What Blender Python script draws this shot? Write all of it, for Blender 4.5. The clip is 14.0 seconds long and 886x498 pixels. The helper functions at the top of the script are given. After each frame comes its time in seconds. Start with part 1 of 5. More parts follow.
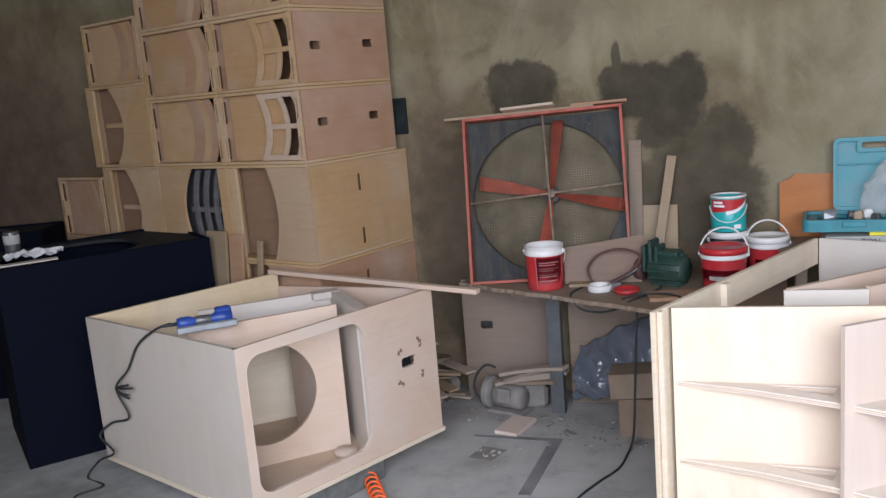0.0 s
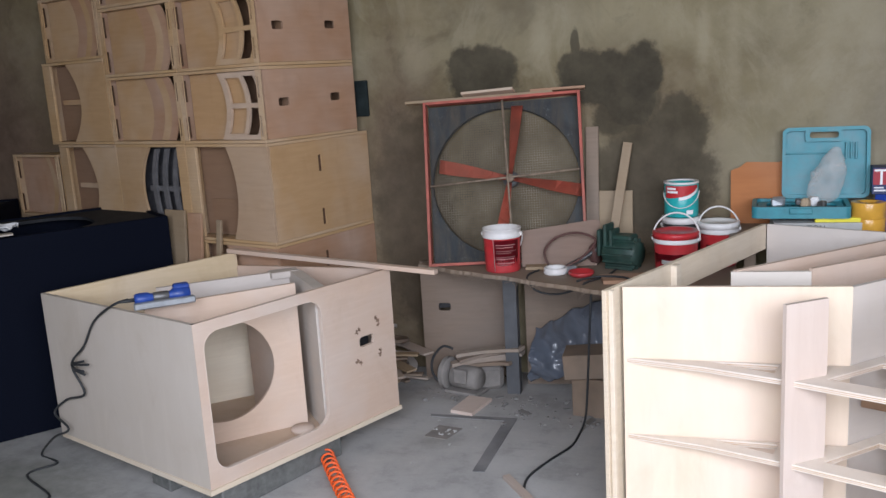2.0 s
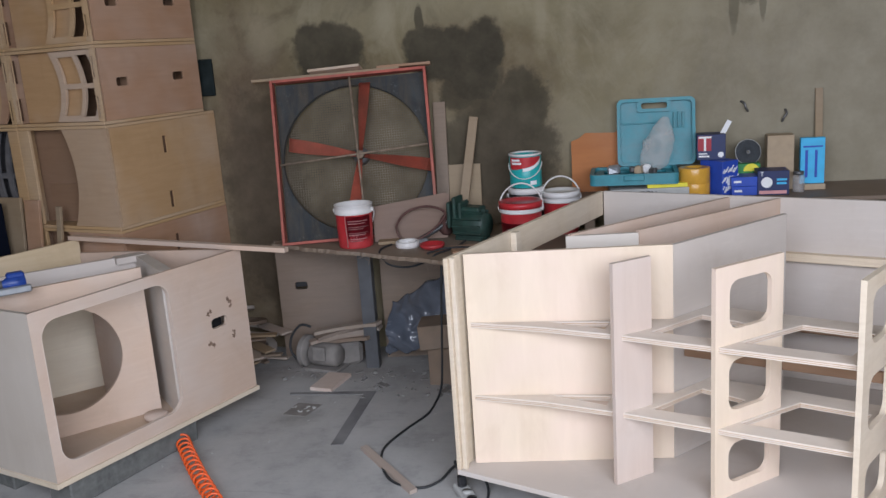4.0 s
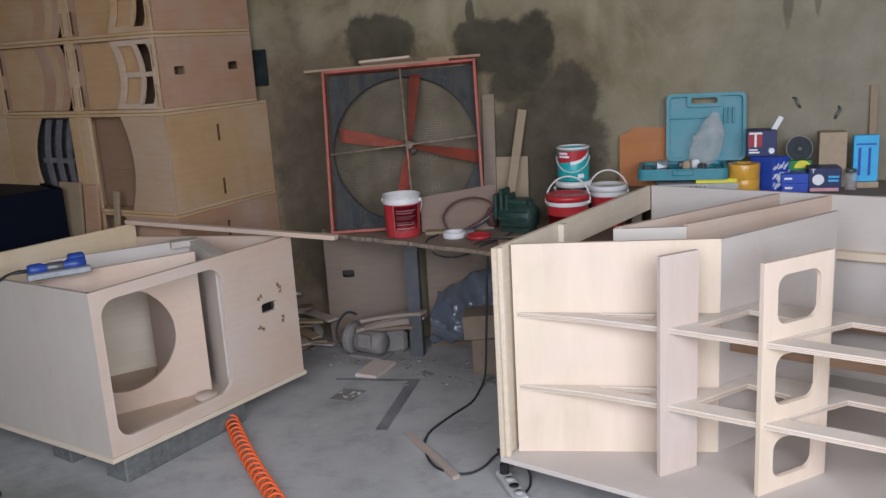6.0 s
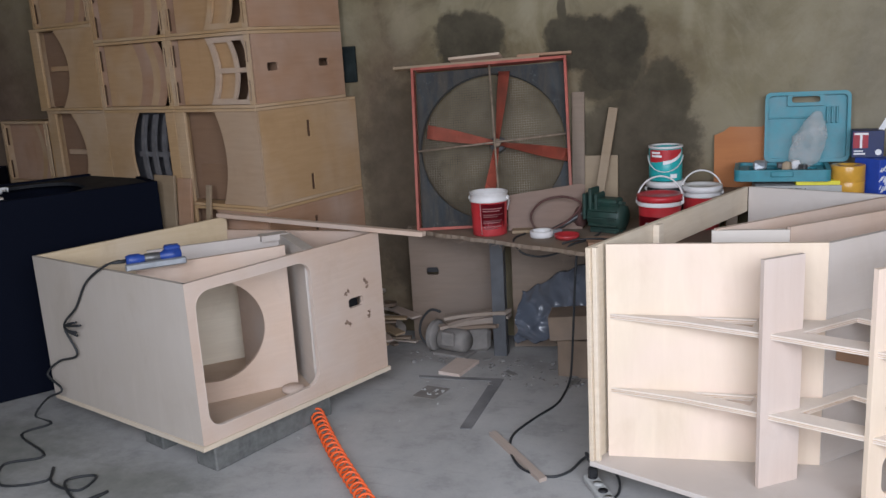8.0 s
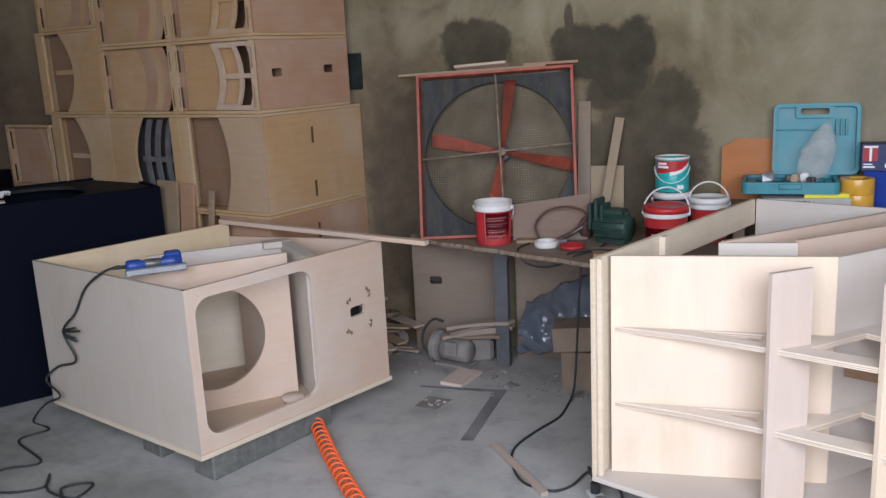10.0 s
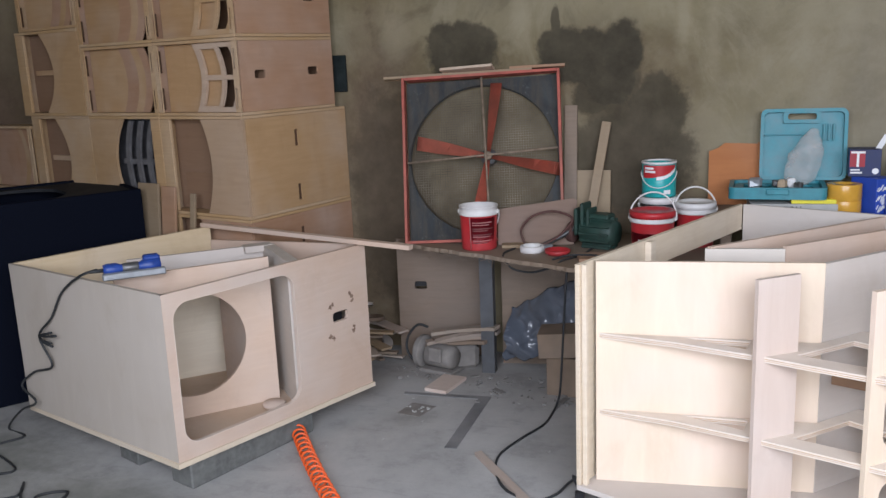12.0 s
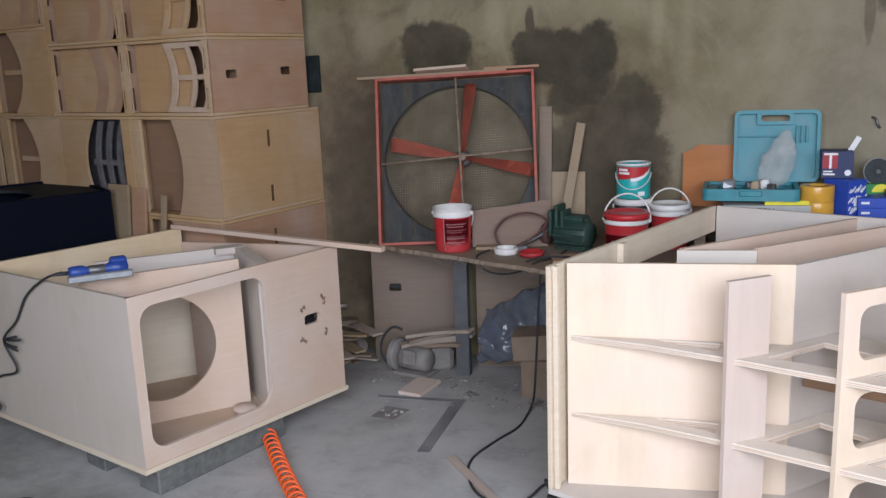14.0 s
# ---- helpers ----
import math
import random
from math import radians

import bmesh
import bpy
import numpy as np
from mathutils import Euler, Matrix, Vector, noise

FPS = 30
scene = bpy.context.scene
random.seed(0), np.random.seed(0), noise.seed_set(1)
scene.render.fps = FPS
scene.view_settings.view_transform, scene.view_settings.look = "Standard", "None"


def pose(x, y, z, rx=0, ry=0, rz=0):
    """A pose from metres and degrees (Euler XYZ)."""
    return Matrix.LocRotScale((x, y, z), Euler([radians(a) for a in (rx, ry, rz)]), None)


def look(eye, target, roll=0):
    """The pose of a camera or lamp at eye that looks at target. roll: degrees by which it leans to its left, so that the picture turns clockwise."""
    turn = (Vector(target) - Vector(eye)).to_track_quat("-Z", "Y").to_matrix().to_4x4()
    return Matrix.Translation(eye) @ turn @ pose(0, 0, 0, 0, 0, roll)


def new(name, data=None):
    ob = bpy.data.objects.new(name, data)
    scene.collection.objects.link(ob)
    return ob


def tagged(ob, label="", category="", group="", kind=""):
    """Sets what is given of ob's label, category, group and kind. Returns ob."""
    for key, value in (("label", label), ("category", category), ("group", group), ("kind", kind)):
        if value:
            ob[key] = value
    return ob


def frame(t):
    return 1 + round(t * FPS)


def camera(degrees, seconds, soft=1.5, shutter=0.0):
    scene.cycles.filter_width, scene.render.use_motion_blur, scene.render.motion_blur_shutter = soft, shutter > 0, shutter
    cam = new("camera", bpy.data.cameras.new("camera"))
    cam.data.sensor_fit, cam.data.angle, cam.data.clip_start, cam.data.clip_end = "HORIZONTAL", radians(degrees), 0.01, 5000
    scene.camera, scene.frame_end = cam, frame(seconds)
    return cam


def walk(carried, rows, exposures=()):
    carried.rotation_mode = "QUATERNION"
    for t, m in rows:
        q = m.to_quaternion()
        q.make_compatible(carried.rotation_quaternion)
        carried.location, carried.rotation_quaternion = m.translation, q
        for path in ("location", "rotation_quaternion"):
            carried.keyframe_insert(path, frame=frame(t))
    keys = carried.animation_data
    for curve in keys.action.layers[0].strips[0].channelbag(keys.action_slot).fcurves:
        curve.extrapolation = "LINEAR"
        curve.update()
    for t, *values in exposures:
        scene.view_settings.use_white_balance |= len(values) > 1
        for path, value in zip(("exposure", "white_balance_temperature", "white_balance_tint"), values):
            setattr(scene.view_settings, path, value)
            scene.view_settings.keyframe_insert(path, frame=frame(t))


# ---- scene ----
# ---------------------------------------------------------------- camera
cam = camera(54.42, 14.0)
ROWS = [
    (0, (0.5813, 0.5045, 1.7594), (-0.8689, 4.1593, 1.0248), -4.730),
    (0.5, (0.5289, 0.5615, 1.7194), (-0.8702, 4.2151, 0.8869), -4.759),
    (1, (0.5400, 0.5099, 1.7136), (-0.9128, 4.1336, 0.8430), -4.685),
    (1.5, (0.5505, 0.4833, 1.7284), (-0.8632, 4.1279, 0.8809), -4.162),
    (2, (0.6104, 0.4545, 1.7263), (-0.6715, 4.1597, 0.9337), -3.446),
    (2.5, (0.6679, 0.4491, 1.7168), (-0.4470, 4.2106, 0.9373), -3.113),
    (3, (0.6920, 0.4344, 1.7114), (-0.2410, 4.2297, 0.8601), -3.730),
    (3.5, (0.7183, 0.4297, 1.7031), (-0.0508, 4.2483, 0.7939), -4.085),
    (3.7, (0.7286, 0.4294, 1.6993), (0.0106, 4.2575, 0.7881), -3.978),
    (5.8, (0.7176, 0.3811, 1.6918), (-0.1319, 4.1792, 0.7681), -3.330),
    (6, (0.7127, 0.3752, 1.6900), (-0.1944, 4.1598, 0.7659), -3.416),
    (6.5, (0.6781, 0.3603, 1.6841), (-0.3686, 4.1088, 0.7602), -3.452),
    (7, (0.6539, 0.3426, 1.6846), (-0.4835, 4.0640, 0.7585), -3.426),
    (7.5, (0.6336, 0.3684, 1.6805), (-0.5601, 4.0742, 0.7630), -3.447),
    (8, (0.6358, 0.3877, 1.6791), (-0.5960, 4.0837, 0.7724), -3.380),
    (8.5, (0.6425, 0.3871, 1.6834), (-0.5963, 4.0818, 0.7810), -3.198),
    (11, (0.6254, 0.4667, 1.6678), (-0.6296, 4.1678, 0.8152), -2.534),
    (11.5, (0.6323, 0.4762, 1.6664), (-0.6023, 4.1841, 0.8136), -2.489),
    (12, (0.6358, 0.4850, 1.6628), (-0.5714, 4.2024, 0.8121), -2.389),
    (12.5, (0.6426, 0.4991, 1.6580), (-0.5419, 4.2244, 0.8100), -2.326),
    (13, (0.6409, 0.5047, 1.6628), (-0.5119, 4.2390, 0.8107), -2.246),
    (13.5, (0.6462, 0.5176, 1.6564), (-0.4833, 4.2604, 0.8106), -2.140),
    (14, (0.6660, 0.5296, 1.6533), (-0.4624, 4.2730, 0.8084), -2.182),
]
walk(cam, [(t, look(eye, at, roll)) for t, eye, at, roll in ROWS],
     [(0, 0.0), (0.5, -0.12), (1.5, -0.04), (2, -0.04), (3, -0.34), (6, -0.42), (7.5, -0.34), (8.5, -0.30), (11, -0.14), (12.5, -0.17), (14, -0.22)])

# ---------------------------------------------------------------- light
world = bpy.data.worlds.new("sky")
scene.world = world
world.use_nodes = True
wn = world.node_tree.nodes
sky = wn.new("ShaderNodeTexSky")
sky.sky_type, sky.sun_disc = "NISHITA", False
sky.sun_elevation, sky.sun_rotation = radians(48), radians(150)
wn["Background"].inputs[1].default_value = 0.09
world.node_tree.links.new(sky.outputs[0], wn["Background"].inputs[0])

sun = new("sun", bpy.data.lights.new("sun", "SUN"))
sun.data.energy, sun.data.angle, sun.data.color = 1.0, radians(12), (1, 0.95, 0.88)
sun.matrix_world = look((0, 0, 10), (0.6, -3.0, 7.0))

# daylight that comes in through the wide door opening behind the camera
door_sky = new("door_daylight", bpy.data.lights.new("door_daylight", "AREA"))
door_sky.data.shape, door_sky.data.size, door_sky.data.size_y = "RECTANGLE", 4.6, 2.2
door_sky.data.energy, door_sky.data.color = 375, (0.893, 0.945, 1.105)
door_sky.matrix_world = look((1.15, -0.38, 2.15), (0.95, 1.6, 0.0))


# ---------------------------------------------------------------- materials
def nodes_of(name):
    m = bpy.data.materials.new(name)
    m.use_nodes = True
    nt = m.node_tree
    return m, nt, nt.nodes, nt.links, nt.nodes["Principled BSDF"]


def ramp(n, l, src, stops):
    r = n.new("ShaderNodeValToRGB")
    e = r.color_ramp.elements
    while len(e) < len(stops):
        e.new(0.5)
    for i, (p, c) in enumerate(stops):
        e[i].position, e[i].color = p, (*c, 1)
    l.new(src, r.inputs[0])
    return r.outputs[0]


def noise_tex(n, l, coord, scale, detail=4, rough=0.55, dist=0.0):
    t = n.new("ShaderNodeTexNoise")
    t.inputs["Scale"].default_value, t.inputs["Detail"].default_value = scale, detail
    t.inputs["Roughness"].default_value, t.inputs["Distortion"].default_value = rough, dist
    l.new(coord, t.inputs["Vector"])
    return t.outputs["Fac"]


def mapped(n, l, src, scale, rot=(0, 0, 0)):
    m = n.new("ShaderNodeMapping")
    m.inputs["Scale"].default_value = scale
    m.inputs["Rotation"].default_value = rot
    l.new(src, m.inputs["Vector"])
    return m.outputs[0]


def mix(n, l, fac, a, b, kind="MIX"):
    m = n.new("ShaderNodeMix")
    m.data_type, m.blend_type = "RGBA", kind
    for sock, v in ((m.inputs[0], fac), (m.inputs[6], a), (m.inputs[7], b)):
        if isinstance(v, (int, float)):
            sock.default_value = v
        elif isinstance(v, tuple):
            sock.default_value = (*v, 1)
        else:
            l.new(v, sock)
    return m.outputs[2]


def bumped(n, l, bsdf, height, strength, dist=0.002):
    b = n.new("ShaderNodeBump")
    b.inputs["Strength"].default_value, b.inputs["Distance"].default_value = strength, dist
    l.new(height, b.inputs["Height"])
    l.new(b.outputs[0], bsdf.inputs["Normal"])


def wood(name, light, dark, grain=(1.6, 1.6, 14), rough=0.62, dust=0.25, dust_col=(0.62, 0.58, 0.54)):
    """Sanded veneer: long soft grain, broad tone changes from sheet to sheet, a veil of dust."""
    m, nt, n, l, bsdf = nodes_of(name)
    tc = n.new("ShaderNodeTexCoord").outputs["Object"]
    info = n.new("ShaderNodeObjectInfo").outputs["Random"]
    add = n.new("ShaderNodeVectorMath")
    l.new(tc, add.inputs[0])
    comb = n.new("ShaderNodeMath")
    comb.operation = "MULTIPLY"
    comb.inputs[1].default_value = 37.0
    l.new(info, comb.inputs[0])
    l.new(comb.outputs[0], add.inputs[1])
    co = add.outputs[0]
    g1 = noise_tex(n, l, mapped(n, l, co, grain), 3.2, 6, 0.6, 0.6)
    g2 = noise_tex(n, l, mapped(n, l, co, tuple(9 * v for v in grain)), 4.0, 3, 0.6)
    broad = noise_tex(n, l, co, 2.1, 3)
    dark = tuple(0.55 * b + 0.45 * a for a, b in zip(dark, light))
    c = ramp(n, l, g1, [(0.30, dark), (0.55, light), (0.75, tuple(min(1, 1.07 * v) for v in light))])
    c = mix(n, l, 0.13, c, ramp(n, l, g2, [(0.35, dark), (0.62, light)]))
    sheet = ramp(n, l, info, [(0, (0.88, 0.86, 0.84)), (0.5, (1, 0.98, 0.97)), (1, (1.0, 1.0, 0.95))])
    c = mix(n, l, 0.8, c, sheet, "MULTIPLY")
    c = mix(n, l, ramp(n, l, broad, [(0.42, (0, 0, 0)), (0.72, (dust, dust, dust))]), c, dust_col)
    smudge = noise_tex(n, l, mapped(n, l, co, (1.0, 1.0, 0.6)), 5.5, 7, 0.66, 0.5)
    c = mix(n, l, ramp(n, l, smudge, [(0.54, (0, 0, 0)), (0.74, (0.30, 0.30, 0.30))]), c, tuple(v * k for v, k in zip(dark, (0.74, 0.68, 0.62))))
    l.new(c, bsdf.inputs["Base Color"])
    bsdf.inputs["Roughness"].default_value = rough
    bsdf.inputs["Specular IOR Level"].default_value = 0.3
    bumped(n, l, bsdf, g2, 0.12, 0.0004)
    return m


def plain(name, col, rough=0.5, metal=0.0, var=0.12, scale=22.0, bump=0.0, dust=0.0, dust_col=(0.36, 0.33, 0.3), spec=0.4):
    """Painted, moulded or metal surface with slight tone changes, scuffs and settled dust."""
    m, nt, n, l, bsdf = nodes_of(name)
    tc = n.new("ShaderNodeTexCoord").outputs["Object"]
    f = noise_tex(n, l, tc, scale, 5)
    big = noise_tex(n, l, tc, scale / 5, 3)
    lo, hi = tuple(v * (1 - var) for v in col), tuple(min(1, v * (1 + var)) for v in col)
    c = ramp(n, l, f, [(0.3, lo), (0.7, hi)])
    if dust:
        c = mix(n, l, ramp(n, l, big, [(0.35, (dust * 0.25,) * 3), (0.7, (dust,) * 3)]), c, dust_col)
    l.new(c, bsdf.inputs["Base Color"])
    r = ramp(n, l, f, [(0.2, (max(0.05, rough - 0.1),) * 3), (0.8, (min(1, rough + 0.1),) * 3)])
    l.new(r, bsdf.inputs["Roughness"])
    bsdf.inputs["Metallic"].default_value = metal
    bsdf.inputs["Specular IOR Level"].default_value = spec
    if bump:
        bumped(n, l, bsdf, f, bump, 0.002)
    return m


def patch_mask(n, l, tc, sep, patches, rag, lo, hi, up=2):
    """Where stains and painted shade lie: soft ellipses in the plane of the wall (or floor, up=1) with ragged rims."""
    ragged = noise_tex(n, l, tc, 9.0, 6, 0.7)
    total = None
    for cx, cz, rx, rz, depth in patches:
        dx = n.new("ShaderNodeMath"); dx.operation = "SUBTRACT"; dx.inputs[1].default_value = cx
        l.new(sep.outputs[0], dx.inputs[0])
        dz = n.new("ShaderNodeMath"); dz.operation = "SUBTRACT"; dz.inputs[1].default_value = cz
        l.new(sep.outputs[up], dz.inputs[0])
        v = n.new("ShaderNodeCombineXYZ")
        for d, r, k in ((dx, rx, 0), (dz, rz, 1)):
            q = n.new("ShaderNodeMath"); q.operation = "DIVIDE"; q.inputs[1].default_value = r
            l.new(d.outputs[0], q.inputs[0])
            l.new(q.outputs[0], v.inputs[k])
        ln = n.new("ShaderNodeVectorMath"); ln.operation = "LENGTH"
        l.new(v.outputs[0], ln.inputs[0])
        ad = n.new("ShaderNodeMath"); ad.operation = "MULTIPLY_ADD"
        ad.inputs[1].default_value = rag
        l.new(ragged, ad.inputs[0])
        l.new(ln.outputs["Value"], ad.inputs[2])
        rm = n.new("ShaderNodeMapRange")
        rm.inputs["From Min"].default_value, rm.inputs["From Max"].default_value = lo, hi
        rm.inputs["To Min"].default_value, rm.inputs["To Max"].default_value = depth, 0.0
        rm.interpolation_type = "SMOOTHSTEP"
        l.new(ad.outputs[0], rm.inputs["Value"])
        if total is None:
            total = rm.outputs[0]
        else:
            mx = n.new("ShaderNodeMath"); mx.operation = "MAXIMUM"
            l.new(total, mx.inputs[0]); l.new(rm.outputs[0], mx.inputs[1])
            total = mx.outputs[0]
    return total


def plaster_material():
    """Raw cement render: olive-grey, blotched with damp, soot and painted shade, dark oil-like patches of their own
    shape.
    """
    m, nt, n, l, bsdf = nodes_of("cement_plaster")
    tc = n.new("ShaderNodeTexCoord").outputs["Object"]
    a = noise_tex(n, l, tc, 1.3, 6, 0.6, 0.4)
    b = noise_tex(n, l, tc, 7.0, 6, 0.65)
    streak = noise_tex(n, l, mapped(n, l, tc, (3.0, 1.0, 0.5)), 2.2, 5, 0.6, 0.3)
    fine = noise_tex(n, l, tc, 60.0, 4)
    c = ramp(n, l, a, [(0.28, (0.118, 0.094, 0.053)), (0.5, (0.200, 0.164, 0.093)), (0.72, (0.275, 0.233, 0.138))])
    c = mix(n, l, ramp(n, l, b, [(0.42, (0, 0, 0)), (0.75, (0.5, 0.5, 0.5))]), c, (0.275, 0.240, 0.155))
    c = mix(n, l, ramp(n, l, streak, [(0.5, (0, 0, 0)), (0.78, (0.45, 0.45, 0.45))]), c, (0.110, 0.089, 0.054))
    # trowelled bands along the courses
    band = n.new("ShaderNodeTexWave")
    band.bands_direction = "Z"
    band.inputs["Scale"].default_value, band.inputs["Distortion"].default_value = 0.42, 3.0
    band.inputs["Detail"].default_value, band.inputs["Detail Scale"].default_value = 3, 1.2
    l.new(tc, band.inputs["Vector"])
    c = mix(n, l, ramp(n, l, band.outputs["Fac"], [(0.55, (0, 0, 0)), (0.95, (0.3, 0.3, 0.3))]), c, (0.32, 0.285, 0.19))
    PALE = ramp(n, l, b, [(0.3, (0.255, 0.226, 0.170)), (0.7, (0.335, 0.300, 0.232))])
    # skim-coat blotches with harder rims
    blot = noise_tex(n, l, mapped(n, l, tc, (1.0, 1.0, 0.7)), 3.1, 9, 0.68, 0.8)
    c = mix(n, l, ramp(n, l, blot, [(0.52, (0, 0, 0)), (0.60, (0.34, 0.34, 0.34))]), c, (0.31, 0.275, 0.19))
    c = mix(n, l, ramp(n, l, blot, [(0.36, (0.42, 0.42, 0.42)), (0.45, (0, 0, 0))]), c, (0.105, 0.083, 0.050))
    # damp patches, soot and painted shade: soft ellipses in the plane of the wall, ragged by noise
    sep = n.new("ShaderNodeSeparateXYZ")
    l.new(tc, sep.inputs[0])
    c = mix(n, l, patch_mask(n, l, tc, sep, PALE_FIELD, 0.5, 0.45, 1.5), c, PALE)
    c = mix(n, l, patch_mask(n, l, tc, sep, SOOT_SHADE, 0.5, 0.45, 1.5), c, ramp(n, l, b, [(0.3, (0.082, 0.052, 0.040)), (0.7, (0.142, 0.093, 0.070))]))
    c = mix(n, l, patch_mask(n, l, tc, sep, PATCHES, 0.75, 1.10, 1.36), c, ramp(n, l, b, [(0.3, (0.042, 0.036, 0.025)), (0.7, (0.080, 0.069, 0.047))]))
    c = mix(n, l, patch_mask(n, l, tc, sep, SCRAPES, 1.2, 0.8, 1.7), c, (0.33, 0.29, 0.20))
    l.new(c, bsdf.inputs["Base Color"])
    bsdf.inputs["Roughness"].default_value = 0.9
    bsdf.inputs["Specular IOR Level"].default_value = 0.2
    bumped(n, l, bsdf, mix(n, l, 0.35, b, fine), 0.35, 0.006)
    return m


def concrete_material():
    """Worn concrete: cloudy grey, sawdust ground into it, damp greenish stains, painted cabinet shade and scuffs."""
    m, nt, n, l, bsdf = nodes_of("dusty_concrete")
    tc = n.new("ShaderNodeTexCoord").outputs["Object"]
    a = noise_tex(n, l, tc, 0.9, 5, 0.6, 0.3)
    b = noise_tex(n, l, tc, 5.0, 7, 0.7)
    f = noise_tex(n, l, tc, 70.0, 4, 0.7)
    c = ramp(n, l, a, [(0.3, (0.285, 0.282, 0.272)), (0.52, (0.365, 0.360, 0.348)), (0.72, (0.435, 0.425, 0.408))])
    c = mix(n, l, ramp(n, l, b, [(0.40, (0, 0, 0)), (0.72, (0.55, 0.55, 0.55))]), c, (0.49, 0.475, 0.455))
    c = mix(n, l, ramp(n, l, b, [(0.28, (0.6, 0.6, 0.6)), (0.46, (0, 0, 0))]), c, (0.235, 0.232, 0.222))
    c = mix(n, l, ramp(n, l, f, [(0.60, (0, 0, 0)), (0.74, (0.55, 0.55, 0.55))]), c, (0.50, 0.46, 0.415))
    c = mix(n, l, ramp(n, l, f, [(0.26, (0.5, 0.5, 0.5)), (0.40, (0, 0, 0))]), c, (0.20, 0.195, 0.185))
    # scuffs dragged across the slab
    drag = noise_tex(n, l, mapped(n, l, tc, (1.2, 8.0, 1.0), (0, 0, 0.7)), 2.4, 6, 0.7, 0.4)
    c = mix(n, l, ramp(n, l, drag, [(0.58, (0, 0, 0)), (0.70, (0.38, 0.38, 0.38))]), c, (0.22, 0.215, 0.205))
    sep = n.new("ShaderNodeSeparateXYZ")
    l.new(tc, sep.inputs[0])
    c = mix(n, l, patch_mask(n, l, tc, sep, FLOOR_DAMP_SHADE, 0.9, 0.55, 1.6, 1), c, ramp(n, l, b, [(0.3, (0.125, 0.130, 0.112)), (0.7, (0.215, 0.215, 0.190))]))
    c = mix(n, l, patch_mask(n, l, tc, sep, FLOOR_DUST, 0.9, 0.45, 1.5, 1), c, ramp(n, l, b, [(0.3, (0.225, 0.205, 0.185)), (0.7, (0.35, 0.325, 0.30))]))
    l.new(c, bsdf.inputs["Base Color"])
    bsdf.inputs["Roughness"].default_value = 0.78
    bsdf.inputs["Specular IOR Level"].default_value = 0.25
    bumped(n, l, bsdf, mix(n, l, 0.4, b, f), 0.4, 0.004)
    return m


# greenish damp stains; those near the propped cabinet also paint its shade
FLOOR_DAMP_SHADE = [(-2.55, 3.20, 0.75, 0.55, 0.85), (-1.70, 3.05, 0.60, 0.30, 0.85), (-2.1, 2.55, 0.8, 0.35, 0.6), (-3.4, 3.4, 0.8, 0.8, 0.7), (-0.75, 4.12, 0.16, 0.12, 0.5)]
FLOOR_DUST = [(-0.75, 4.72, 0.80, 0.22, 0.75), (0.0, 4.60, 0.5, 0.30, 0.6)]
# brown soot, plus shade painted beside the stack, behind the fan and far left
SOOT_SHADE = [(-0.55, 0.95, 1.0, 0.80, 0.35), (-1.2, 0.9, 0.38, 1.2, 0.75), (-4.4, 1.3, 1.3, 1.5, 0.85), (0.20, 1.0, 0.45, 0.6, 0.7), (0.10, 1.45, 0.5, 0.45, 0.35)]
PATCHES = [
    (-0.715, 1.70, 0.22, 0.20, 0.92), (-0.80, 1.77, 0.13, 0.12, 0.9), (-0.63, 1.755, 0.13, 0.12, 0.9),
    (-0.12, 1.66, 0.20, 0.17, 0.95), (-0.195, 1.72, 0.12, 0.11, 0.9), (-0.02, 1.70, 0.14, 0.12, 0.95), (0.145, 1.675, 0.135, 0.185, 0.97),
    (0.08, 1.53, 0.17, 0.16, 0.92), (0.0, 1.45, 0.13, 0.12, 0.8), (-0.195, 1.84, 0.030, 0.10, 0.85), (0.10, 1.33, 0.15, 0.26, 0.6),
    # the last ellipse of this row paints shade between stack and fan
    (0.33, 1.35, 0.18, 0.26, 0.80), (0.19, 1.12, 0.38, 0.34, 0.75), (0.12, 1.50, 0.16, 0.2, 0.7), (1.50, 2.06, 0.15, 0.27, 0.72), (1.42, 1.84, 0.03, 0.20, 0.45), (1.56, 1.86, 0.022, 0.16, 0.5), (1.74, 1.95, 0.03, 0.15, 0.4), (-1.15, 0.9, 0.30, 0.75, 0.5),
]
SCRAPES = [(-0.38, 1.86, 0.07, 0.20, 0.5), (0.455, 1.82, 0.05, 0.24, 0.55), (0.60, 1.75, 0.05, 0.30, 0.35),
           (-1.10, 1.82, 0.12, 0.22, 0.35), (1.05, 1.85, 0.09, 0.25, 0.3)]
PALE_FIELD = [(2.3, 1.35, 1.75, 1.3, 0.80), (-0.3, 2.3, 1.0, 0.5, 0.3)]
PLASTER = plaster_material()
CONCRETE = concrete_material()
PLY_PINK = wood("pinkish_plywood", (0.585, 0.445, 0.350), (0.54, 0.395, 0.305), dust=0.4)
PLY_PALE = wood("pale_plywood", (0.70, 0.60, 0.465), (0.60, 0.485, 0.35))
PLY_TAN = wood("tan_plywood", (0.44, 0.275, 0.140), (0.365, 0.215, 0.10))
OLD_PINK = wood("aged_pinkish_plywood", (0.405, 0.240, 0.148), (0.335, 0.19, 0.112))
OLD_YELLOW = wood("aged_yellow_plywood", (0.455, 0.295, 0.155), (0.385, 0.238, 0.112))
OLD_EDGE = wood("aged_plywood_edge", (0.48, 0.315, 0.165), (0.35, 0.22, 0.11), grain=(2, 2, 40))
